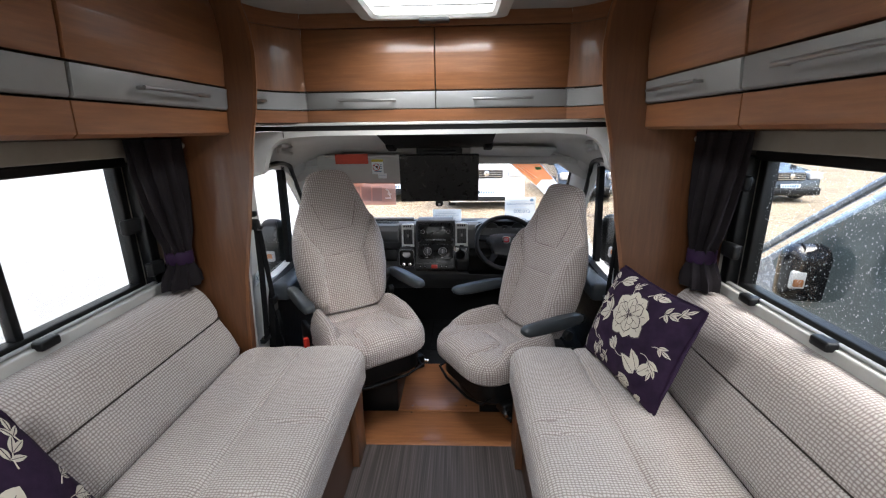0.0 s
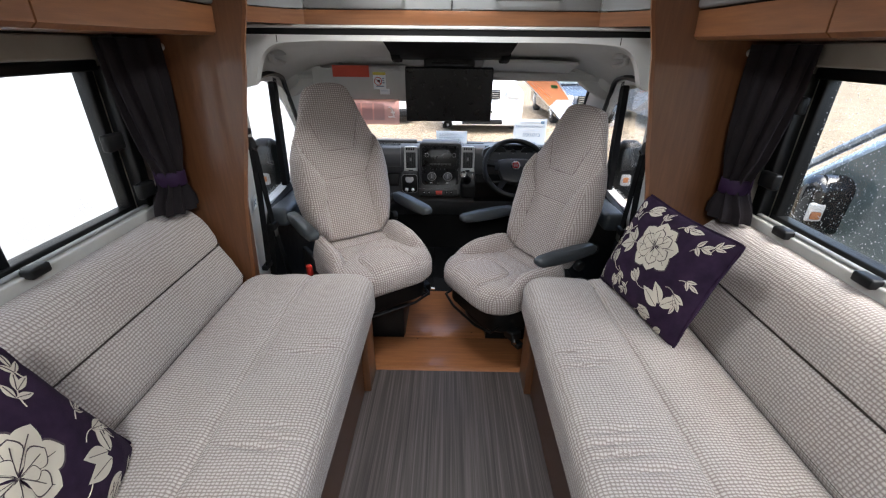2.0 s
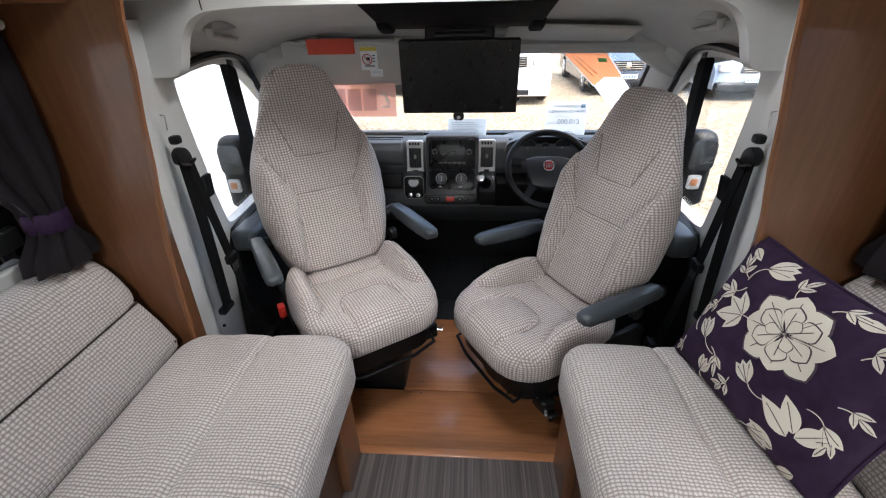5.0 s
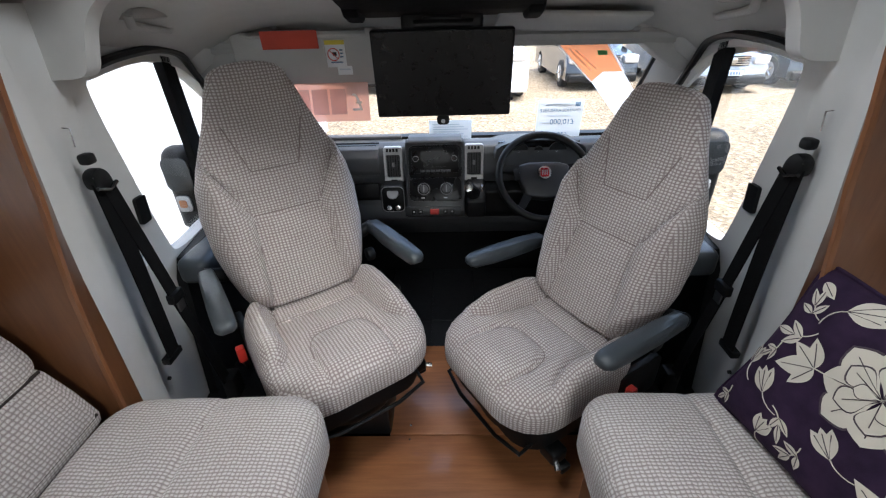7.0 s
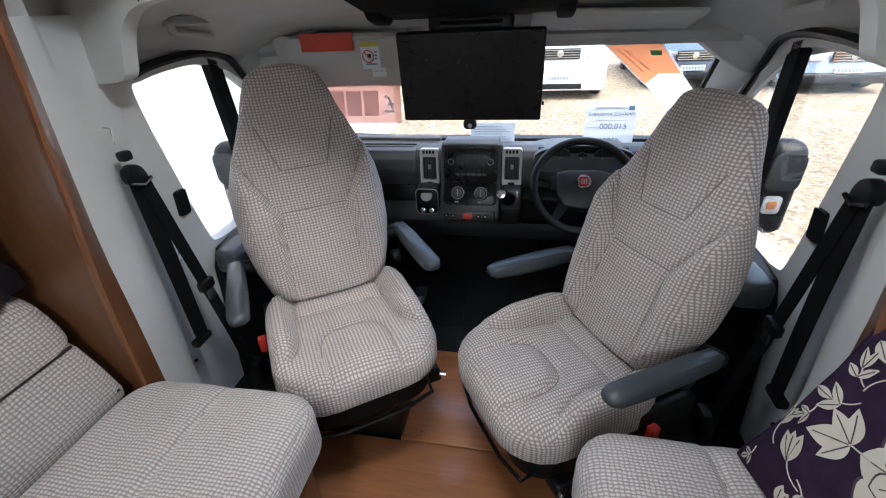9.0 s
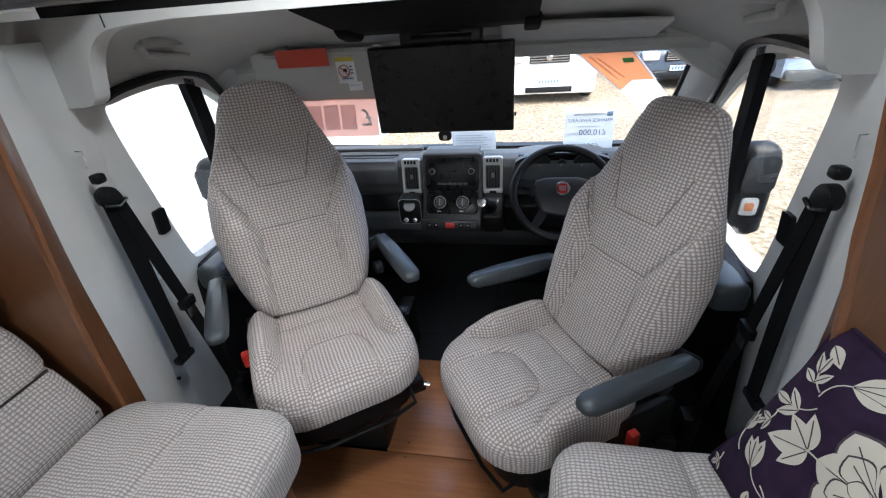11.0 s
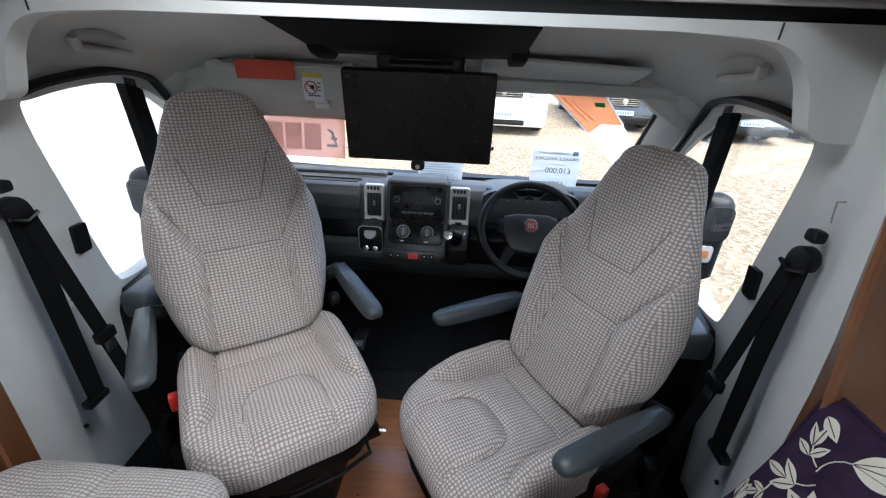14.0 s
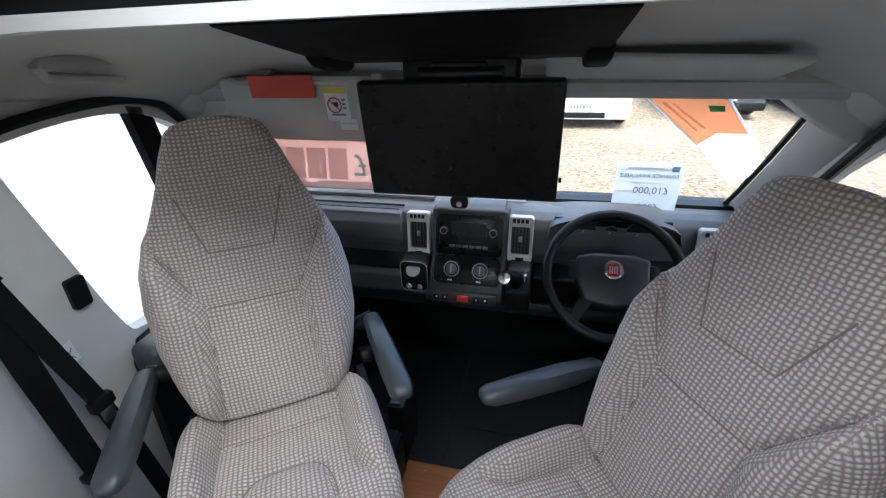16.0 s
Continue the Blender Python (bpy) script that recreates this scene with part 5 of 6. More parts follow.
def cab_seat(m, label, near):
    t = thing("cab_seat", label, "seat", "swivel cab seats", m)
    rings = []
    hs = [0.0, 0.008, 0.02] + [0.03 + 0.011 * i for i in range(65)]
    for h in hs:
        w = back_w(h) / 2
        ring = []
        n = 64
        for i in range(n + 1):
            c = -1 + 2 * i / n
            x = w * math.copysign(abs(c) ** 0.75, c)
            ring.append(tilt_back(x, back_front(x, h), h))
        for i in range(1, 16):
            x = w * math.cos(math.pi * i / 16)
            ring.append(tilt_back(x, back_t(h) / 2 * math.sin(math.pi * i / 16) ** 0.6, h))
        rings.append(ring)
    # round off the foot and the head
    c0 = sum(rings[0], Vector()) / len(rings[0])
    rings[0] = [c0 + (p - c0) * 0.86 for p in rings[0]]
    last = rings[-1]
    for k, up in ((0.965, 0.014), (0.89, 0.027), (0.77, 0.038), (0.58, 0.046), (0.3, 0.051)):
        c = sum(last, Vector()) / len(last)
        rings.append([c + (p - c) * k + Vector((0, math.sin(LEAN_B), math.cos(LEAN_B))) * up for p in last])
    back = part("backrest", loft(rings), SEATFAB, t, "", 60)
    seam_back([(-0.195, 0.47), (-0.115, 0.315), (0.115, 0.315), (0.195, 0.47)], back)
    seam_back([(-0.115, 0.315), (-0.125, 0.15), (-0.135, 0.01)], back)
    seam_back([(0.115, 0.315), (0.125, 0.15), (0.135, 0.01)], back)
    seam_back([(-0.125, 0.60), (-0.078, 0.455), (0.078, 0.455), (0.125, 0.60)], back)
    part("back_shell", loft([[tilt_back(x * s, 0.035 + 0.045 * (1 - (x / 0.25) ** 2), h) for x in [-0.25 + 0.05 * i for i in range(11)]] + [tilt_back(0.2 * s * (1 - 0.2 * i), 0.03, h) for i in range(11)] for h, s in ((0.02, 0.75), (0.2, 0.9), (0.42, 0.85), (0.6, 0.6), (0.74, 0.42))]), BLACK, t, "black plastic back shell")

    def crease_at(y):
        return 0.150 + 0.012 * math.sin(max(0, -y) * 8) + 0.11 * max(0, (-0.24 - y) / 0.15) ** 2

    def top(x, y):
        """Side wings that rise towards the back, a U-shaped middle pad and a low band at the back."""
        ax = abs(x)
        xc = crease_at(y)
        q = max(0, min(1, (ax - xc) / max(0.03, 0.258 - xc)))
        high = max(0, min(1, (y + 0.44) / 0.22))
        high = high * high * (3 - 2 * high)
        z = 0.07 * high * (1 - (1 - q) ** 2.2) ** 0.6 - 0.010 * math.exp(-((ax - xc) / 0.011) ** 2) * min(1, high * 1.5)
        mid = 1 if q == 0 else max(0, 1 - q * 3)
        z -= 0.024 * mid * math.exp(-((y + 0.10) / 0.12) ** 2)
        r = ((ax / 0.112) ** 4 + max(0, (y + 0.47) / 0.235) ** 4) ** 0.25
        z += 0.013 * max(0, 1 - r ** 3) - 0.014 * math.exp(-(abs(r - 1) * 0.112 / 0.010) ** 2) * mid * (y > -0.5)
        z -= 0.008 * mid * math.exp(-((y + 0.105) / 0.009) ** 2)
        return z - 0.02 * max(0, (-0.42 - y) / 0.1)

    cush = part("seat_cushion", pad(-0.258, 0.258, -0.485, 0.045, 0.265, 0.395, 0.15, 0.065, top, 64, 46), SEATFAB, t, "", 60)

    def seam_seat(pts):
        return part("seam", tube([(x, y, 0.3947 + top(x, y)) for x, y in pts], 0.0018, 6), SEAM, cush, "stitched seam")

    seam_seat([(0.112 * math.copysign(abs(math.cos(a)) ** 0.5, math.cos(a)), -0.47 + 0.235 * math.sin(a) ** 0.5) for a in [radians(10 + 160 * i / 34) for i in range(35)]])
    for s in (-1, 1):
        seam_seat([(s * crease_at(-0.02 - 0.31 * i / 14), -0.02 - 0.31 * i / 14) for i in range(15)])
    seam_seat([(-0.148 + 0.296 * i / 10, -0.105) for i in range(11)])
    # frame and swivel base
    part("seat_pan", pad(-0.225, 0.225, -0.43, 0.05, 0.14, 0.272, 0.10, 0.02, None, 10, 4), BLACK, t, "black plastic seat pan")
    part("swivel_plate", disc((0, -0.22, 0.115), (0, 0, 1), 0.19, 0.03, 32, 0.006), BLACK, t)
    part("front_lever", tube([(-0.2, -0.38, 0.19), (-0.2, -0.44, 0.17), (-0.1, -0.455, 0.155), (0.1, -0.455, 0.155), (0.2, -0.44, 0.17), (0.2, -0.38, 0.19)], 0.007, 8), BLACK, t, "black adjusting bar")
    part("side_lever", B(0.2, 0.265, -0.36, -0.30, 0.12, 0.17, 0.01, 3), BLACK, t)
    part("side_lever", B(0.225, 0.28, -0.33, -0.29, 0.075, 0.10, 0.006, 2), BLACK, t)
    part("lever_tip", tube([(0.262, -0.345, 0.135), (0.285, -0.36, 0.13)], 0.009, 10), CHROME, t, "shiny lever tip")
    for s in (-1, 1):
        part("side_cover", prism(rounded(-0.13, 0.12, 0.18, 0.34, 0.04), "x", s * 0.245 - 0.012, s * 0.245 + 0.012, 0.006), BLACK, t)
        arm = []
        for y, w, z0, z1 in ((0.075, 0.016, 0.515, 0.545), (0.05, 0.024, 0.505, 0.56), (-0.05, 0.028, 0.505, 0.568), (-0.18, 0.030, 0.512, 0.570), (-0.265, 0.029, 0.522, 0.568), (-0.287, 0.022, 0.532, 0.562), (-0.294, 0.012, 0.54, 0.555)):
            arm.append([(s * 0.297 + a, y, (z0 + z1) / 2 + b * (z1 - z0) / 2 / 1.0) for a, b in ((w, -0.5), (w, 0.55), (w * 0.72, 0.95), (0, 1.0), (-w * 0.72, 0.95), (-w, 0.55), (-w, -0.5), (-w * 0.6, -1), (w * 0.6, -1))])
        a = part("armrest", loft(arm), ARM, t, "dark blue-grey padded armrest", 50)
        part("pivot", tube([(s * 0.235, 0.085, 0.50), (s * 0.305, 0.07, 0.53)], 0.024, 14), BLACK, a)
    part("recline_wheel", disc((0.262, 0.03, 0.43), (1, 0, 0), 0.026, 0.03, 20, 0.005), BLACK, t)
    part("buckle_stalk", tube([(near * 0.27, -0.02, 0.18), (near * 0.282, -0.062, 0.26)], 0.011, 8), BLACK, t)
    part("buckle", prism(rounded(near * 0.28 - 0.013, near * 0.28 + 0.013, -0.08, -0.05, 0.006), "z", 0.25, 0.305, 0.004), RED, t, "red belt buckle", 35)
    return t


cab_seat(pose(-0.516, 2.20, 0.0, 0, 0, 35), "waffle-weave swivel cab seat turned towards the lounge", -1)
cab_seat(pose(0.466, 2.137, -0.075, 0, 0, -58), "waffle-weave driver's swivel seat turned far round to the aisle", 1)
for x, y, a in ((-0.50, 2.17, 0), (0.46, 2.17, 0)):
    t = thing("seat_pedestal", "black steel box pedestal under the cab seat", "seat base", "seat pedestals", pose(x, y, -0.112))
    part("box", B(-0.26, 0.27, -0.215, 0.22, 0.0, 0.20, 0.012, 2), BLACK, t)
    part("shelf", B(-0.25, 0.26, -0.205, 0.21, 0.200, 0.212, 0.004), BLACK, t)
hb = thing("handbrake", "black handbrake box beside the passenger seat", "handbrake")
part("box", B(-0.30, -0.235, 2.42, 2.56, -0.104, 0.16, 0.012), BLACK, hb)
part("switch_plate", B(-0.288, -0.248, 2.43, 2.47, 0.16, 0.166, 0.003), DASH, hb)
part("mark", B(-0.272, -0.262, 2.445, 2.45, 0.166, 0.1675), LAMP, hb, "", 0)


def seat_belt(s):
    c = -0.015
    t = thing("seat_belt", "black seat belt with its guide on the door post", "seat belt", "seat belts")

    def strap(pts, w, n):
        rings = []
        for p in pts:
            p, d = Vector(p), Vector(n).normalized()
            side = Vector((0, 1, 0)) * w
            rings.append([p - side, p + side, p + side + d * 0.004, p - side + d * 0.004])
        return loft(rings)

    x = c + s * 0.855
    part("strap", strap([(c + s * 0.836, 1.905, 0.925), (c + s * 0.842, 1.908, 0.70), (c + s * 0.856, 1.918, 0.50), (c + s * 0.872, 1.93, 0.335)], 0.026, (-s, 0, 0)), BELT, t)
    part("strap", strap([(c + s * 0.834, 1.918, 0.925), (c + s * 0.838, 1.955, 0.72), (c + s * 0.842, 1.99, 0.525), (c + s * 0.82, 2.0, 0.34), (c + s * 0.79, 2.0, 0.14)], 0.021, (-s, 0, 0)), BELT, t)
    part("slot", B(min(c + s * 0.865, c + s * 0.892), max(c + s * 0.865, c + s * 0.892), 1.895, 1.965, 0.318, 0.342, 0.004), BLACK, t)
    loop = smooth_loop([(1.883, 0.945), (1.91, 0.957), (1.931, 0.942), (1.937, 0.912), (1.912, 0.903), (1.884, 0.912)], 4)
    part("guide", prism(loop, "x", min(x, x - s * 0.03), max(x, x - s * 0.03), 0.005, 2), BLACK, t)
    part("guide_bar", tube([(x - s * 0.032, 1.878, 0.915), (x - s * 0.035, 1.91, 0.902), (x - s * 0.032, 1.942, 0.912)], 0.005, 8), GLOSS, t, "glossy belt loop")
    part("bolt_cover", B(min(x, x - s * 0.028), max(x, x - s * 0.028), 1.89, 1.922, 0.968, 0.994, 0.008, 3), BLACK, t)
    part("wire", tube([(x, 1.905, 1.01), (x - s * 0.004, 1.908, 1.052), (x - s * 0.004, 1.89, 1.058)], 0.0018, 6), CHROME, t, "thin bent wire hook")
    part("tongue", B(min(c + s * 0.825, c + s * 0.85), max(c + s * 0.825, c + s * 0.85), 1.962, 2.02, 0.50, 0.535, 0.006), BLACK, t)
    part("tongue_plate", B(min(c + s * 0.828, c + s * 0.834), max(c + s * 0.828, c + s * 0.834), 1.975, 2.008, 0.465, 0.505, 0.002), STEEL, t, "steel belt tongue")
    part("anchor", B(min(c + s * 0.76, c + s * 0.81), max(c + s * 0.76, c + s * 0.81), 1.99, 2.05, -0.10, 0.15, 0.01), BLACK, t)


seat_belt(-1), seat_belt(1)
lab = thing("sticker", "small white printed sticker on the door post", "sticker")
part("paper", plate([(2.01, 0.585), (2.05, 0.595), (2.042, 0.66), (2.002, 0.65)], [], lambda y, z: (-0.02 - sx(z) + 0.014, y, z), (0.001, 0, 0)), PAPER, lab, "", 0)
for a, b in (((2.015, 0.605), (2.038, 0.638)), ((2.038, 0.605), (2.015, 0.638))):
    part("cross", tube([(-0.02 - sx(a[1]) + 0.016, *a), (-0.02 - sx(b[1]) + 0.016, *b)], 0.0012, 5), INK, lab)


# ---- cards in the windscreen ----
def card(name, x0, x1, f0, f1, off, mat, label, cat, skew=0.0):
    t = thing(name, label, cat)
    part("sheet", screen_sheet(x0, x1, f0, f1, off, 8, 4, skew), mat, t, "", 0)
    return t


def screen_pose(x, f, off, spin=0):
    """A pose on the windscreen, seen from outside so that lettering reads mirrored from within."""
    p = on_screen(x, f, off)
    up = Vector((0, WT[0] - WB[0], WT[1] - WB[1])).normalized()
    return facing(p, (-1, 0, 0), up) @ pose(0, 0, 0, 0, 0, spin)


def upright(name, x0, x1, z0, z1, y, mat, label, cat, lean=0.0):
    """A card standing behind the glass: its front looks outwards."""
    t = thing(name, label, cat, "", facing(((x0 + x1) / 2, y, (z0 + z1) / 2), (-1, 0, 0), (0, -lean, 1)))
    w, hh = (x1 - x0) / 2, (z1 - z0) / 2
    part("sheet", B(-w, w, -hh, hh, -0.0006, 0.0006), mat, t, "", 0)
    return t


def bar(parent, x0, x1, z0, z1, mat, name="print_bar"):
    return part(name, B(x0, x1, z0, z1, -0.0014, 0.0014), mat, parent, "", 0)


def words(parent, txt, x, z, size, mat):
    for d, q in ((0.0013, 0), (-0.0013, 0)):
        lettering("figures", txt, size, mat, parent, pose(x, z, d))


red = upright("price_sign", -0.66, -0.285, 0.912, 1.045, 2.53, CARDRED, "red price sign with dark blank figures hung from the visor", "sign", -0.15)
for k in range(4):
    bar(red, -0.105 + 0.066 * k, -0.048 + 0.066 * k, -0.042, 0.045, CARDGREY, "figure_block")
words(red, "£", -0.145, -0.004, 0.085, WHITE)
fin = upright("finance_sheet", 0.42, 0.635, 0.652, 0.882, 3.0, FILM, "white finance sheet with blue figures facing outwards", "sign", 0.1)
words(fin, "FINANCE AVAILABLE", 0, 0.065, 0.0205, INK)
words(fin, "£10,000", -0.015, 0.01, 0.036, INK)
words(fin, "£390", -0.015, -0.055, 0.036, INK)
bar(fin, -0.06, 0.07, 0.088, 0.098, PALEINK, "logo_bar")
bar(fin, -0.092, -0.068, 0.083, 0.102, INK, "logo_mark")
bar(fin, -0.06, 0.06, 0.038, 0.042, PALEINK)
bar(fin, 0.045, 0.095, 0.005, 0.009, PALEINK)
bar(fin, -0.01, 0.0, -0.024, -0.02, PALEINK)
note = upright("paper_note", -0.095, 0.112, 0.69, 0.80, 3.02, PAPER, "white paper note standing on the dashboard", "paper", 0.4)
for k in range(6):
    bar(note, -0.085 + 0.02 * (k % 3), 0.085, -0.04 + 0.014 * k, -0.036 + 0.014 * k, PALEINK)
flag = card("orange_card", 0.40, 0.60, 0.42, 0.92, 0.012, ORANGE, "slanting orange and white advertising card", "sign")
bpy.data.objects.remove(flag.children[0])


def slanted(a0, a1, b0, b1, mat, off=0.012):
    bm = bmesh.new()
    g = []
    for i in range(5):
        row = []
        for j in range(5):
            u, v = i / 4, j / 4
            l = (a0[0] + (b0[0] - a0[0]) * v, a0[1] + (b0[1] - a0[1]) * v)
            r = (a1[0] + (b1[0] - a1[0]) * v, a1[1] + (b1[1] - a1[1]) * v)
            row.append(bm.verts.new(on_screen(l[0] + (r[0] - l[0]) * u, l[1] + (r[1] - l[1]) * u, off)))
        g.append(row)
    for i in range(4):
        for j in range(4):
            bm.faces.new((g[i][j], g[i + 1][j], g[i + 1][j + 1], g[i][j + 1]))
    return part("sheet", bm, mat, flag, "", 0)


slanted((0.397, 0.95), (0.49, 0.95), (0.605, 0.652), (0.632, 0.73), ORANGE)
slanted((0.49, 0.95), (0.578, 0.95), (0.632, 0.73), (0.71, 0.731), ORANGE)
slanted((0.605, 0.652), (0.632, 0.73), (0.795, 0.34), (0.812, 0.43), PAPER)
slanted((0.632, 0.73), (0.71, 0.731), (0.812, 0.43), (0.832, 0.53), PAPER)
slanted((0.393, 0.95), (0.402, 0.95), (0.601, 0.652), (0.610, 0.652), PAPER, 0.0135)
slanted((0.575, 0.95), (0.584, 0.95), (0.706, 0.731), (0.715, 0.731), PAPER, 0.0135)
slanted((0.566, 0.885), (0.602, 0.885), (0.578, 0.855), (0.612, 0.855), GREEN, 0.0145)
for q in range(2):
    slanted((0.455 + 0.025 * q, 0.90 - 0.01 * q), (0.463 + 0.025 * q, 0.90 - 0.01 * q), (0.575 + 0.018 * q, 0.745 + 0.012 * q), (0.583 + 0.018 * q, 0.745 + 0.012 * q), PALEORANGE, 0.0145)
for q in range(3):
    slanted((0.675 + 0.02 * q, 0.655 - 0.035 * q), (0.72 + 0.012 * q, 0.665 - 0.03 * q), (0.677 + 0.02 * q, 0.648 - 0.035 * q), (0.722 + 0.012 * q, 0.658 - 0.03 * q), PALEORANGE, 0.0145)


# ---- outside ----
GZ = -0.75
structure("ground", B(-400, 400, -400, 400, GZ - 0.2, GZ), GRAVEL, "wet ochre gravel yard", "ground")
structure("white_wall", B(-2.6, -2.3, -6, 9, GZ, 3.2), BUILDING, "plain white rendered wall close beside the vehicle", "wall")


def wheel(parent, x, y, r=0.34, w=0.2, s=1):
    t = part("wheel", disc((x, y, GZ + r), (1, 0, 0), r, w, 28, 0.03), TYRE, parent, "black tyre")
    part("rim", disc((x + s * w * 0.5, y, GZ + r), (1, 0, 0), r * 0.62, 0.02, 20, 0.004), SILVER, t, "alloy rim")
    for k in range(5):
        a = 2 * math.pi * k / 5
        part("spoke", tube([(x + s * (w * 0.5 + 0.012), y, GZ + r), (x + s * (w * 0.5 + 0.012), y + r * 0.55 * math.cos(a), GZ + r + r * 0.55 * math.sin(a))], 0.025, 6), CHROME, t)


def vehicle(name, cx, y0, width, prof, glass_h, paint, label, van=False):
    """A parked vehicle that faces the camera: prof is its side outline (distance behind its nose, height)."""
    t = thing(name, label, "car", "parked vehicles")
    w = width / 2
    rings = []
    for x, k in ((-w, 0.9), (-w + 0.06, 0.97), (-w * 0.6, 1.0), (0, 1.0), (w * 0.6, 1.0), (w - 0.06, 0.97), (w, 0.9)):
        bow = 0.12 * (x / w) ** 2
        rings.append([(cx + x * (1 if z < glass_h else 0.9), y0 + bow * (d < 1) + d, GZ + (z if z < 0.5 else 0.5 + (z - 0.5) * k)) for d, z in prof])
    part("body", loft(rings), paint, t, "", 40)
    top = [p for p in prof if p[1] > glass_h]
    a, b = prof[4], prof[5]
    n = 0.02
    bm = bmesh.new()
    vs = [bm.verts.new((cx + x, y0 + a[0] + (b[0] - a[0]) * f - n, GZ + a[1] + (b[1] - a[1]) * f + n)) for x, f in ((-w * 0.82, 0.1), (w * 0.82, 0.1), (w * 0.74, 0.92), (-w * 0.74, 0.92))]
    bm.faces.new(vs)
    part("windscreen", bm, CARGLASS, t, "", 0)
    gh = 0.62 if not van else 0.85
    part("grille", B(cx - w * 0.42, cx + w * 0.42, y0 - 0.03, y0 + 0.05, GZ + gh, GZ + gh + 0.22, 0.02), BLACK, t, "black grille")
    for k in range(4):
        part("grille_bar", B(cx - w * 0.4, cx + w * 0.4, y0 - 0.04, y0 - 0.03, GZ + gh + 0.03 + 0.05 * k, GZ + gh + 0.045 + 0.05 * k), CHROME, t)
    part("emblem", disc((cx, y0 - 0.045, GZ + gh + 0.12), (0, -1, 0), 0.07, 0.02, 24, 0.004), CHROME, t)
    part("number_plate", B(cx - 0.26, cx + 0.26, y0 - 0.05, y0 - 0.035, GZ + 0.42, GZ + 0.53), PAPER, t, "white number plate")
    for k in range(7):
        part("plate_bar", B(cx - 0.22 + 0.065 * k, cx - 0.18 + 0.065 * k, y0 - 0.055, y0 - 0.05, GZ + 0.44, GZ + 0.51), INK, t, "", 0)
    part("bumper", B(cx - w * 0.97, cx + w * 0.97, y0 - 0.03, y0 + 0.25, GZ + 0.2, GZ + 0.42, 0.06, 3), paint if van else BLACK, t)
    part("lower_intake", B(cx - w * 0.5, cx + w * 0.5, y0 - 0.04, y0 + 0.02, GZ + 0.24, GZ + 0.36, 0.01), BLACK, t)
    for s in (-1, 1):
        part("headlight", B(min(cx + s * w * 0.55, cx + s * w * 0.95), max(cx + s * w * 0.55, cx + s * w * 0.95), y0 - 0.005, y0 + 0.3, GZ + gh + 0.02, GZ + gh + 0.22, 0.05, 3), LAMP, t, "clear headlight")
        part("door_mirror", B(cx + s * (w + 0.02) - 0.09, cx + s * (w + 0.02) + 0.09, y0 + 1.1, y0 + 1.2, GZ + glass_h, GZ + glass_h + 0.2, 0.03), BLACK, t)
        sidew = part("side_window", B(cx + s * (w * 0.93) - 0.03, cx + s * (w * 0.93) + 0.03, y0 + prof[5][0] * 0.9, y0 + prof[5][0] + 1.2, GZ + glass_h + 0.08, GZ + prof[5][1] - 0.12, 0.01), CARGLASS, t)
        for d in (0.8, prof[-1][0] - 0.8):
            wheel(t, cx + s * (w - 0.10), y0 + d, 0.34, 0.2, s)
    return t


CAR = [(0.0, 0.25), (0.0, 0.62), (0.12, 0.82), (1.0, 0.98), (1.15, 1.0), (1.85, 1.42), (3.2, 1.46), (4.1, 1.0), (4.35, 0.9), (4.35, 0.25)]
VAN = [(0.0, 0.25), (0.0, 0.8), (0.15, 1.08), (0.55, 1.22), (0.65, 1.27), (1.35, 2.0), (2.0, 2.2), (5.6, 2.25), (5.7, 1.0), (5.7, 0.25)]
vehicle("parked_van", 0.83, 11.3, 2.05, VAN, 1.2, WHITE, "white panel van parked nose-on across the yard", True)
vehicle("parked_car", 3.9, 12.4, 1.8, CAR, 0.98, CARDARK, "dark grey car parked across the yard")
vehicle("parked_car", 6.6, 11.6, 1.8, CAR, 0.98, CARBLUE, "blue-grey car parked across the yard")
vehicle("parked_car", 9.2, 12.0, 1.8, CAR, 0.98, CARDARK, "dark car parked at the far side of the yard")
vehicle("parked_car", -1.9, 12.6, 1.8, CAR, 0.98, WHITE, "white car parked across the yard")


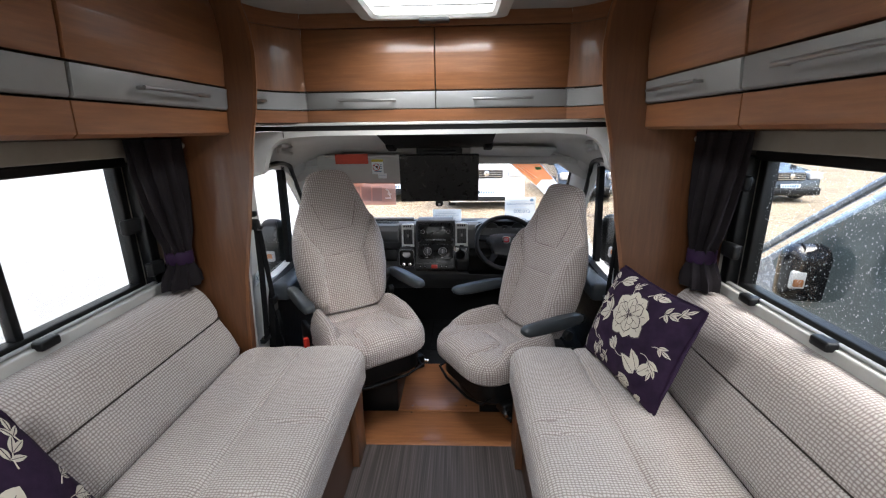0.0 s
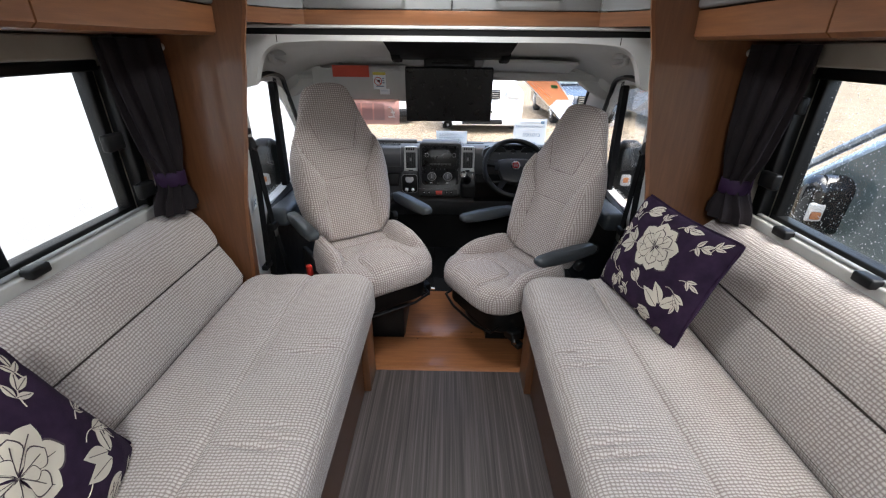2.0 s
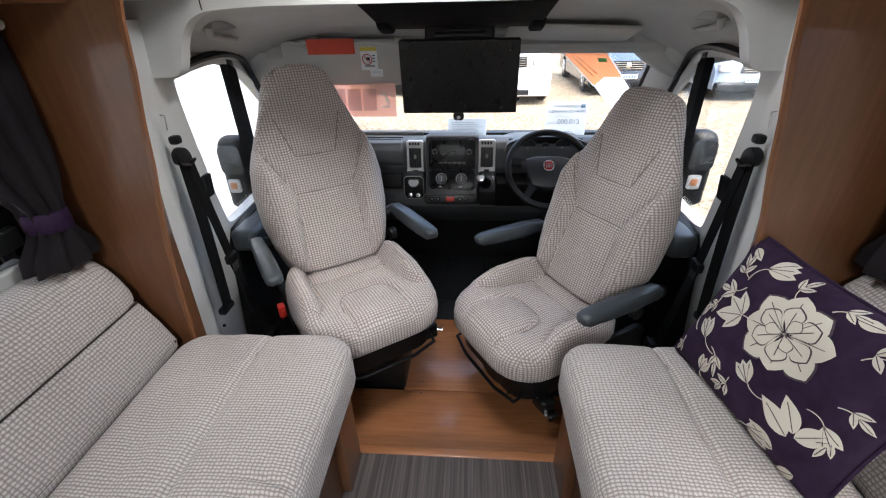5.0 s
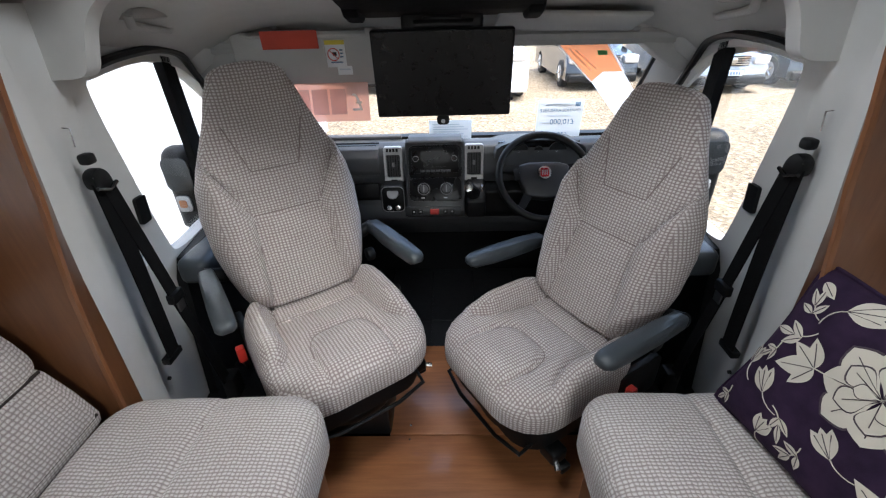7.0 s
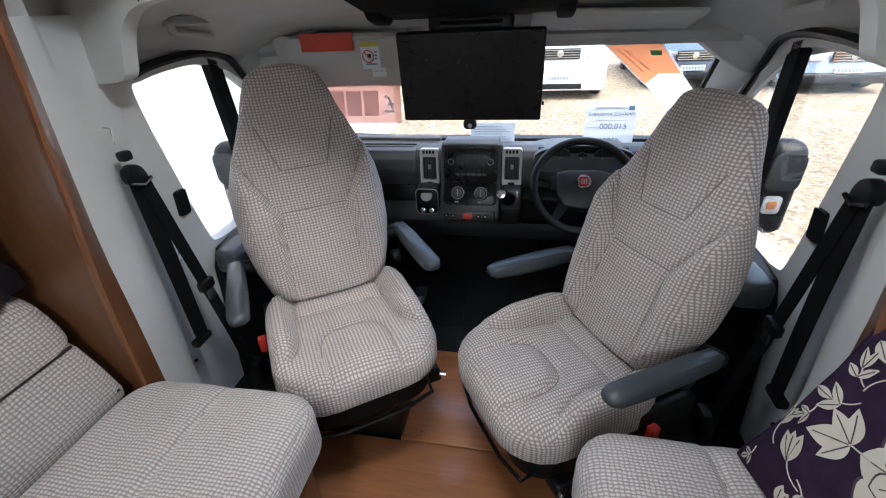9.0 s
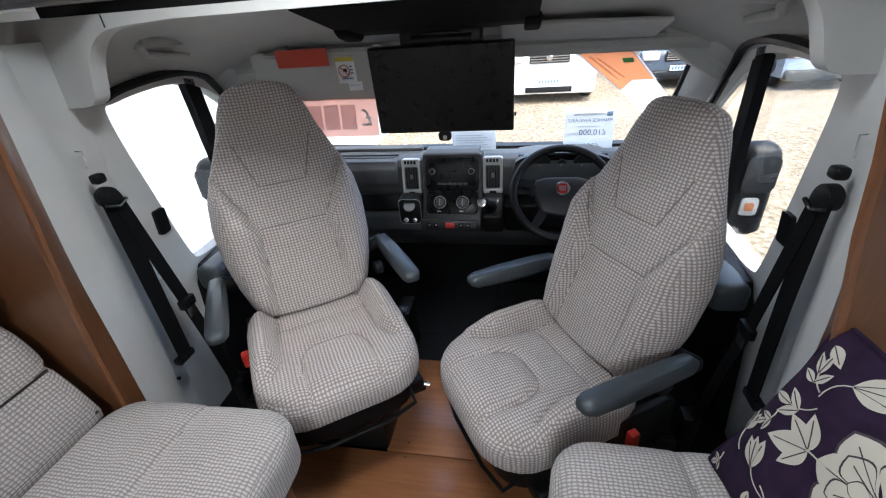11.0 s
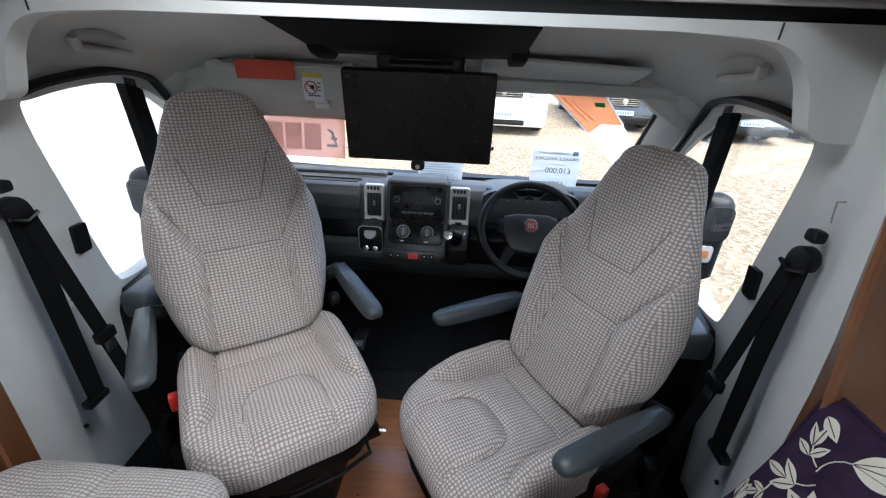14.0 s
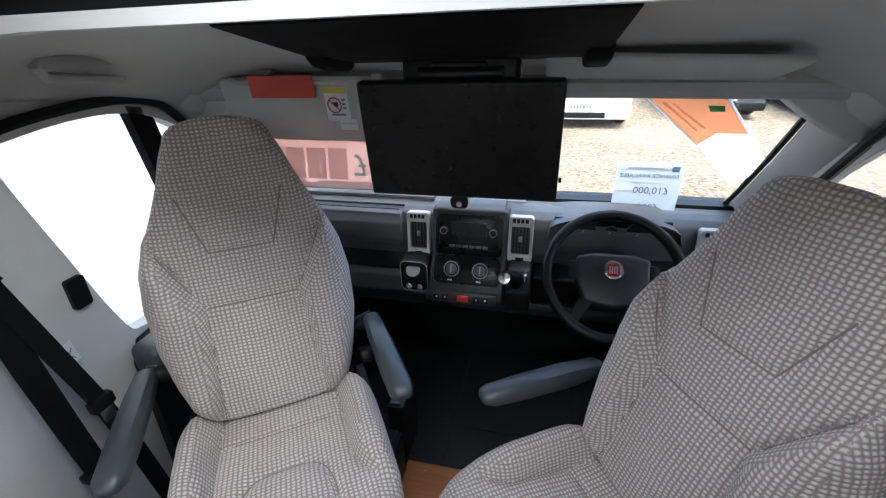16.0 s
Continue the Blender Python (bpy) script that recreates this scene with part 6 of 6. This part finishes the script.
def neighbour():
    """The car parked alongside: its side and mirror fill the side window."""
    t = thing("neighbouring_car", "wet blue-grey car parked alongside with a black mirror", "car", "parked vehicles")
    prof = [(3.16, -0.45), (3.15, 0.0), (3.08, 0.28), (2.95, 0.42), (2.74, 0.52), (1.85, 1.25), (0.6, 1.36), (-0.6, 1.30), (-1.3, 0.7), (-1.4, -0.45)]
    rings = []
    for x, k in ((1.98, 0.94), (2.04, 0.985), (2.3, 1.0), (2.9, 1.02), (3.5, 1.0), (3.76, 0.985), (3.82, 0.94)):
        rings.append([(x + (0.05 if z > 0.45 else 0) * (1 if x < 2.9 else -1), y, -0.5 + (z + 0.5) * k) for y, z in prof])
    part("body", loft(rings), CARBLUE, t, "", 40)
    side = [(2.52, 0.56), (2.26, 0.79), (1.88, 1.10), (1.0, 1.20), (0.95, 0.35), (2.35, 0.38)]
    part("side_window", plate(side, [], lambda y, z: (1.965 + 0.06 * max(0, z - 0.24), y, z), (0.02, 0, 0)), CARGLASS, t, "dark side window")
    part("side_window", plate([(0.88, 0.35), (0.92, 1.20), (0.0, 1.16), (-0.3, 0.4)], [], lambda y, z: (1.965 + 0.06 * max(0, z - 0.24), y, z), (0.02, 0, 0)), CARGLASS, t)
    part("windscreen", B(2.25, 3.5, 2.2, 2.22, 0.5, 0.52), CARGLASS, t)
    part("door_rail", tube([(1.965, 2.45, 0.365), (1.965, 1.6, 0.335), (1.965, 0.0, 0.335)], 0.016, 8), BLACK, t)
    part("door_frame", tube([(1.962, 2.60, 0.60), (1.965, 2.27, 0.865), (1.975, 1.87, 1.17), (1.98, 1.0, 1.265), (1.98, 0.0, 1.24)], 0.022, 8), CARBLUE, t)
    mir = part("door_mirror", pad(-0.12, 0.12, -0.08, 0.08, 0, 0.30, 0.075, 0.085, None, 8, 8), GLOSS, t, "black door mirror", 50, pose(1.93, 2.215, 0.445, 0, 0, -12))
    part("mirror_lamp", B(-0.095, -0.02, -0.082, -0.06, 0.07, 0.17, 0.012, 3), LAMP, mir, "clear lamp lens")
    part("mirror_indicator", B(-0.08, -0.035, -0.088, -0.08, 0.085, 0.125, 0.006), AMBER, mir, "amber indicator")
    part("mirror_arm", tube([(1.96, 2.22, 0.50), (2.05, 2.26, 0.46)], 0.03, 8), BLACK, t)
    for y in (2.62, -0.6):
        wheel(t, 2.08, y, 0.34, 0.2, -1)


neighbour()
for s in (-1, 1):
    m = thing("door_mirror", "black door mirror of the motorhome, wet outside the cab door", "mirror", "door mirrors")
    c, my = (-1.10, 2.62) if s < 0 else (1.085, 2.70)
    part("housing", pad(-0.075, 0.075, -0.06, 0.06, 0, 0.36, 0.058, 0.058, None, 4, 8), BLACK, m, "", 50, pose(c, my, 0.45))
    # the glass has its dark reflection put into the base colour
    part("mirror_glass", prism(rounded(c - 0.055, c + 0.055, 0.635, 0.775, 0.03), "y", my - 0.065, my - 0.058, 0.001), plain("mirror_dark_reflection", (0.05, 0.055, 0.06), 0.2, 0.6, 0), m)
    part("lamp", prism(rounded(c - 0.04, c + 0.02, 0.545, 0.615, 0.014), "y", my - 0.068, my - 0.058, 0.002), CLEARLENS, m, "clear lamp lens")
    part("indicator", prism(rounded(c - 0.028, c + 0.004, 0.565, 0.598, 0.008), "y", my - 0.0715, my - 0.0685, 0.001), AMBER, m, "amber indicator")
    part("arm", tube([(-0.02 + s * 0.95, my + 0.04, 0.50), (c, my + 0.01, 0.50)], 0.03, 8), BLACK, m)


def rain(name, count, place, seed, mat, lo=0.0008, hi=0.0026):
    """Small flattened drops on a pane; place(u, v) gives a point, with its two directions."""
    r = random.Random(seed)
    bm = bmesh.new()
    for _ in range(count):
        p, a, b = place(r.random(), r.random())
        n = a.cross(b).normalized()
        q = lo + (hi - lo) * r.random() ** 2.2
        ring = [bm.verts.new(p + (a * math.cos(t) + b * math.sin(t) * 1.25) * q) for t in [2 * math.pi * k / 6 for k in range(6)]]
        tip = bm.verts.new(p + n * q * 0.6)
        for k in range(6):
            bm.faces.new((ring[k - 1], ring[k], tip))
    return solid(name, bm, mat, "fine rain drops on the outside of the glass", "rain drops", "", 80, "stuff")


BEAD = card_stock("rain_bead", (0.88, 0.9, 0.92), 0.5)
DROP = glass("rain_drop", (0.9, 0.92, 0.93))
Y, Z = Vector((0, 1, 0)), Vector((0, 0, 1))
rain("rain_drops", 2600, lambda u, v: (Vector((1.136, W0 + 0.3 + (W1 - W0 - 0.33) * u, WZ0 + 0.02 + (WZ1 - WZ0 - 0.04) * v)), Y, Z), 1, BEAD, 0.0007, 0.0020)
rain("rain_drops", 260, lambda u, v: (Vector((-0.02 + sx(0.58 + 0.5 * v) + 0.036, 2.22 + 0.30 * u - 0.12 * v, 0.60 + 0.5 * v)), Y, Z), 2, DROP)
rain("rain_drops", 500, lambda u, v: (on_screen(0.25 + 0.6 * u, 0.15 + 0.8 * v ** 0.7, -0.004), Vector((1, 0, 0)), Vector((0, -0.73, 0.68))), 3, DROP)


def tree(x, y, h, seed):
    t = thing("tree", "bare-edged leafy tree behind the yard", "tree", "background trees")
    r = random.Random(seed)
    part("trunk", tube([(x, y, GZ), (x + 0.1, y, GZ + h * 0.3), (x, y + 0.1, GZ + h * 0.6)], [0.22, 0.16, 0.07], 10), BARK, t)
    for k in range(6):
        a = r.uniform(0, 6.28)
        part("limb", tube([(x, y, GZ + h * (0.3 + 0.05 * k)), (x + math.cos(a) * h * 0.25, y + math.sin(a) * h * 0.25, GZ + h * (0.5 + 0.06 * k))], [0.07, 0.02], 6), BARK, t)
    bm = bmesh.new()
    for k in range(900):
        a, e, q = r.uniform(0, 6.28), r.uniform(-0.9, 1.4), r.random() ** 0.5
        c = Vector((x + math.cos(a) * math.cos(e) * h * 0.36 * q, y + math.sin(a) * math.cos(e) * h * 0.36 * q, GZ + h * 0.64 + math.sin(e) * h * 0.34 * q))
        d1, d2 = (Vector((r.uniform(-1, 1), r.uniform(-1, 1), r.uniform(-1, 1))).normalized() * r.uniform(0.1, 0.28) for _ in range(2))
        bm.faces.new([bm.verts.new(c + d1), bm.verts.new(c + d2), bm.verts.new(c - d1)])
    part("crown", bm, LEAF, t, "", 0)


for k, (x, y, h) in enumerate(((-9, 34, 8), (-3, 36, 9), (4, 33, 7.5), (10, 35, 9), (17, 32, 8), (25, 30, 9), (32, 24, 8), (36, 14, 9), (38, 4, 8))):
    tree(x, y, h, k)
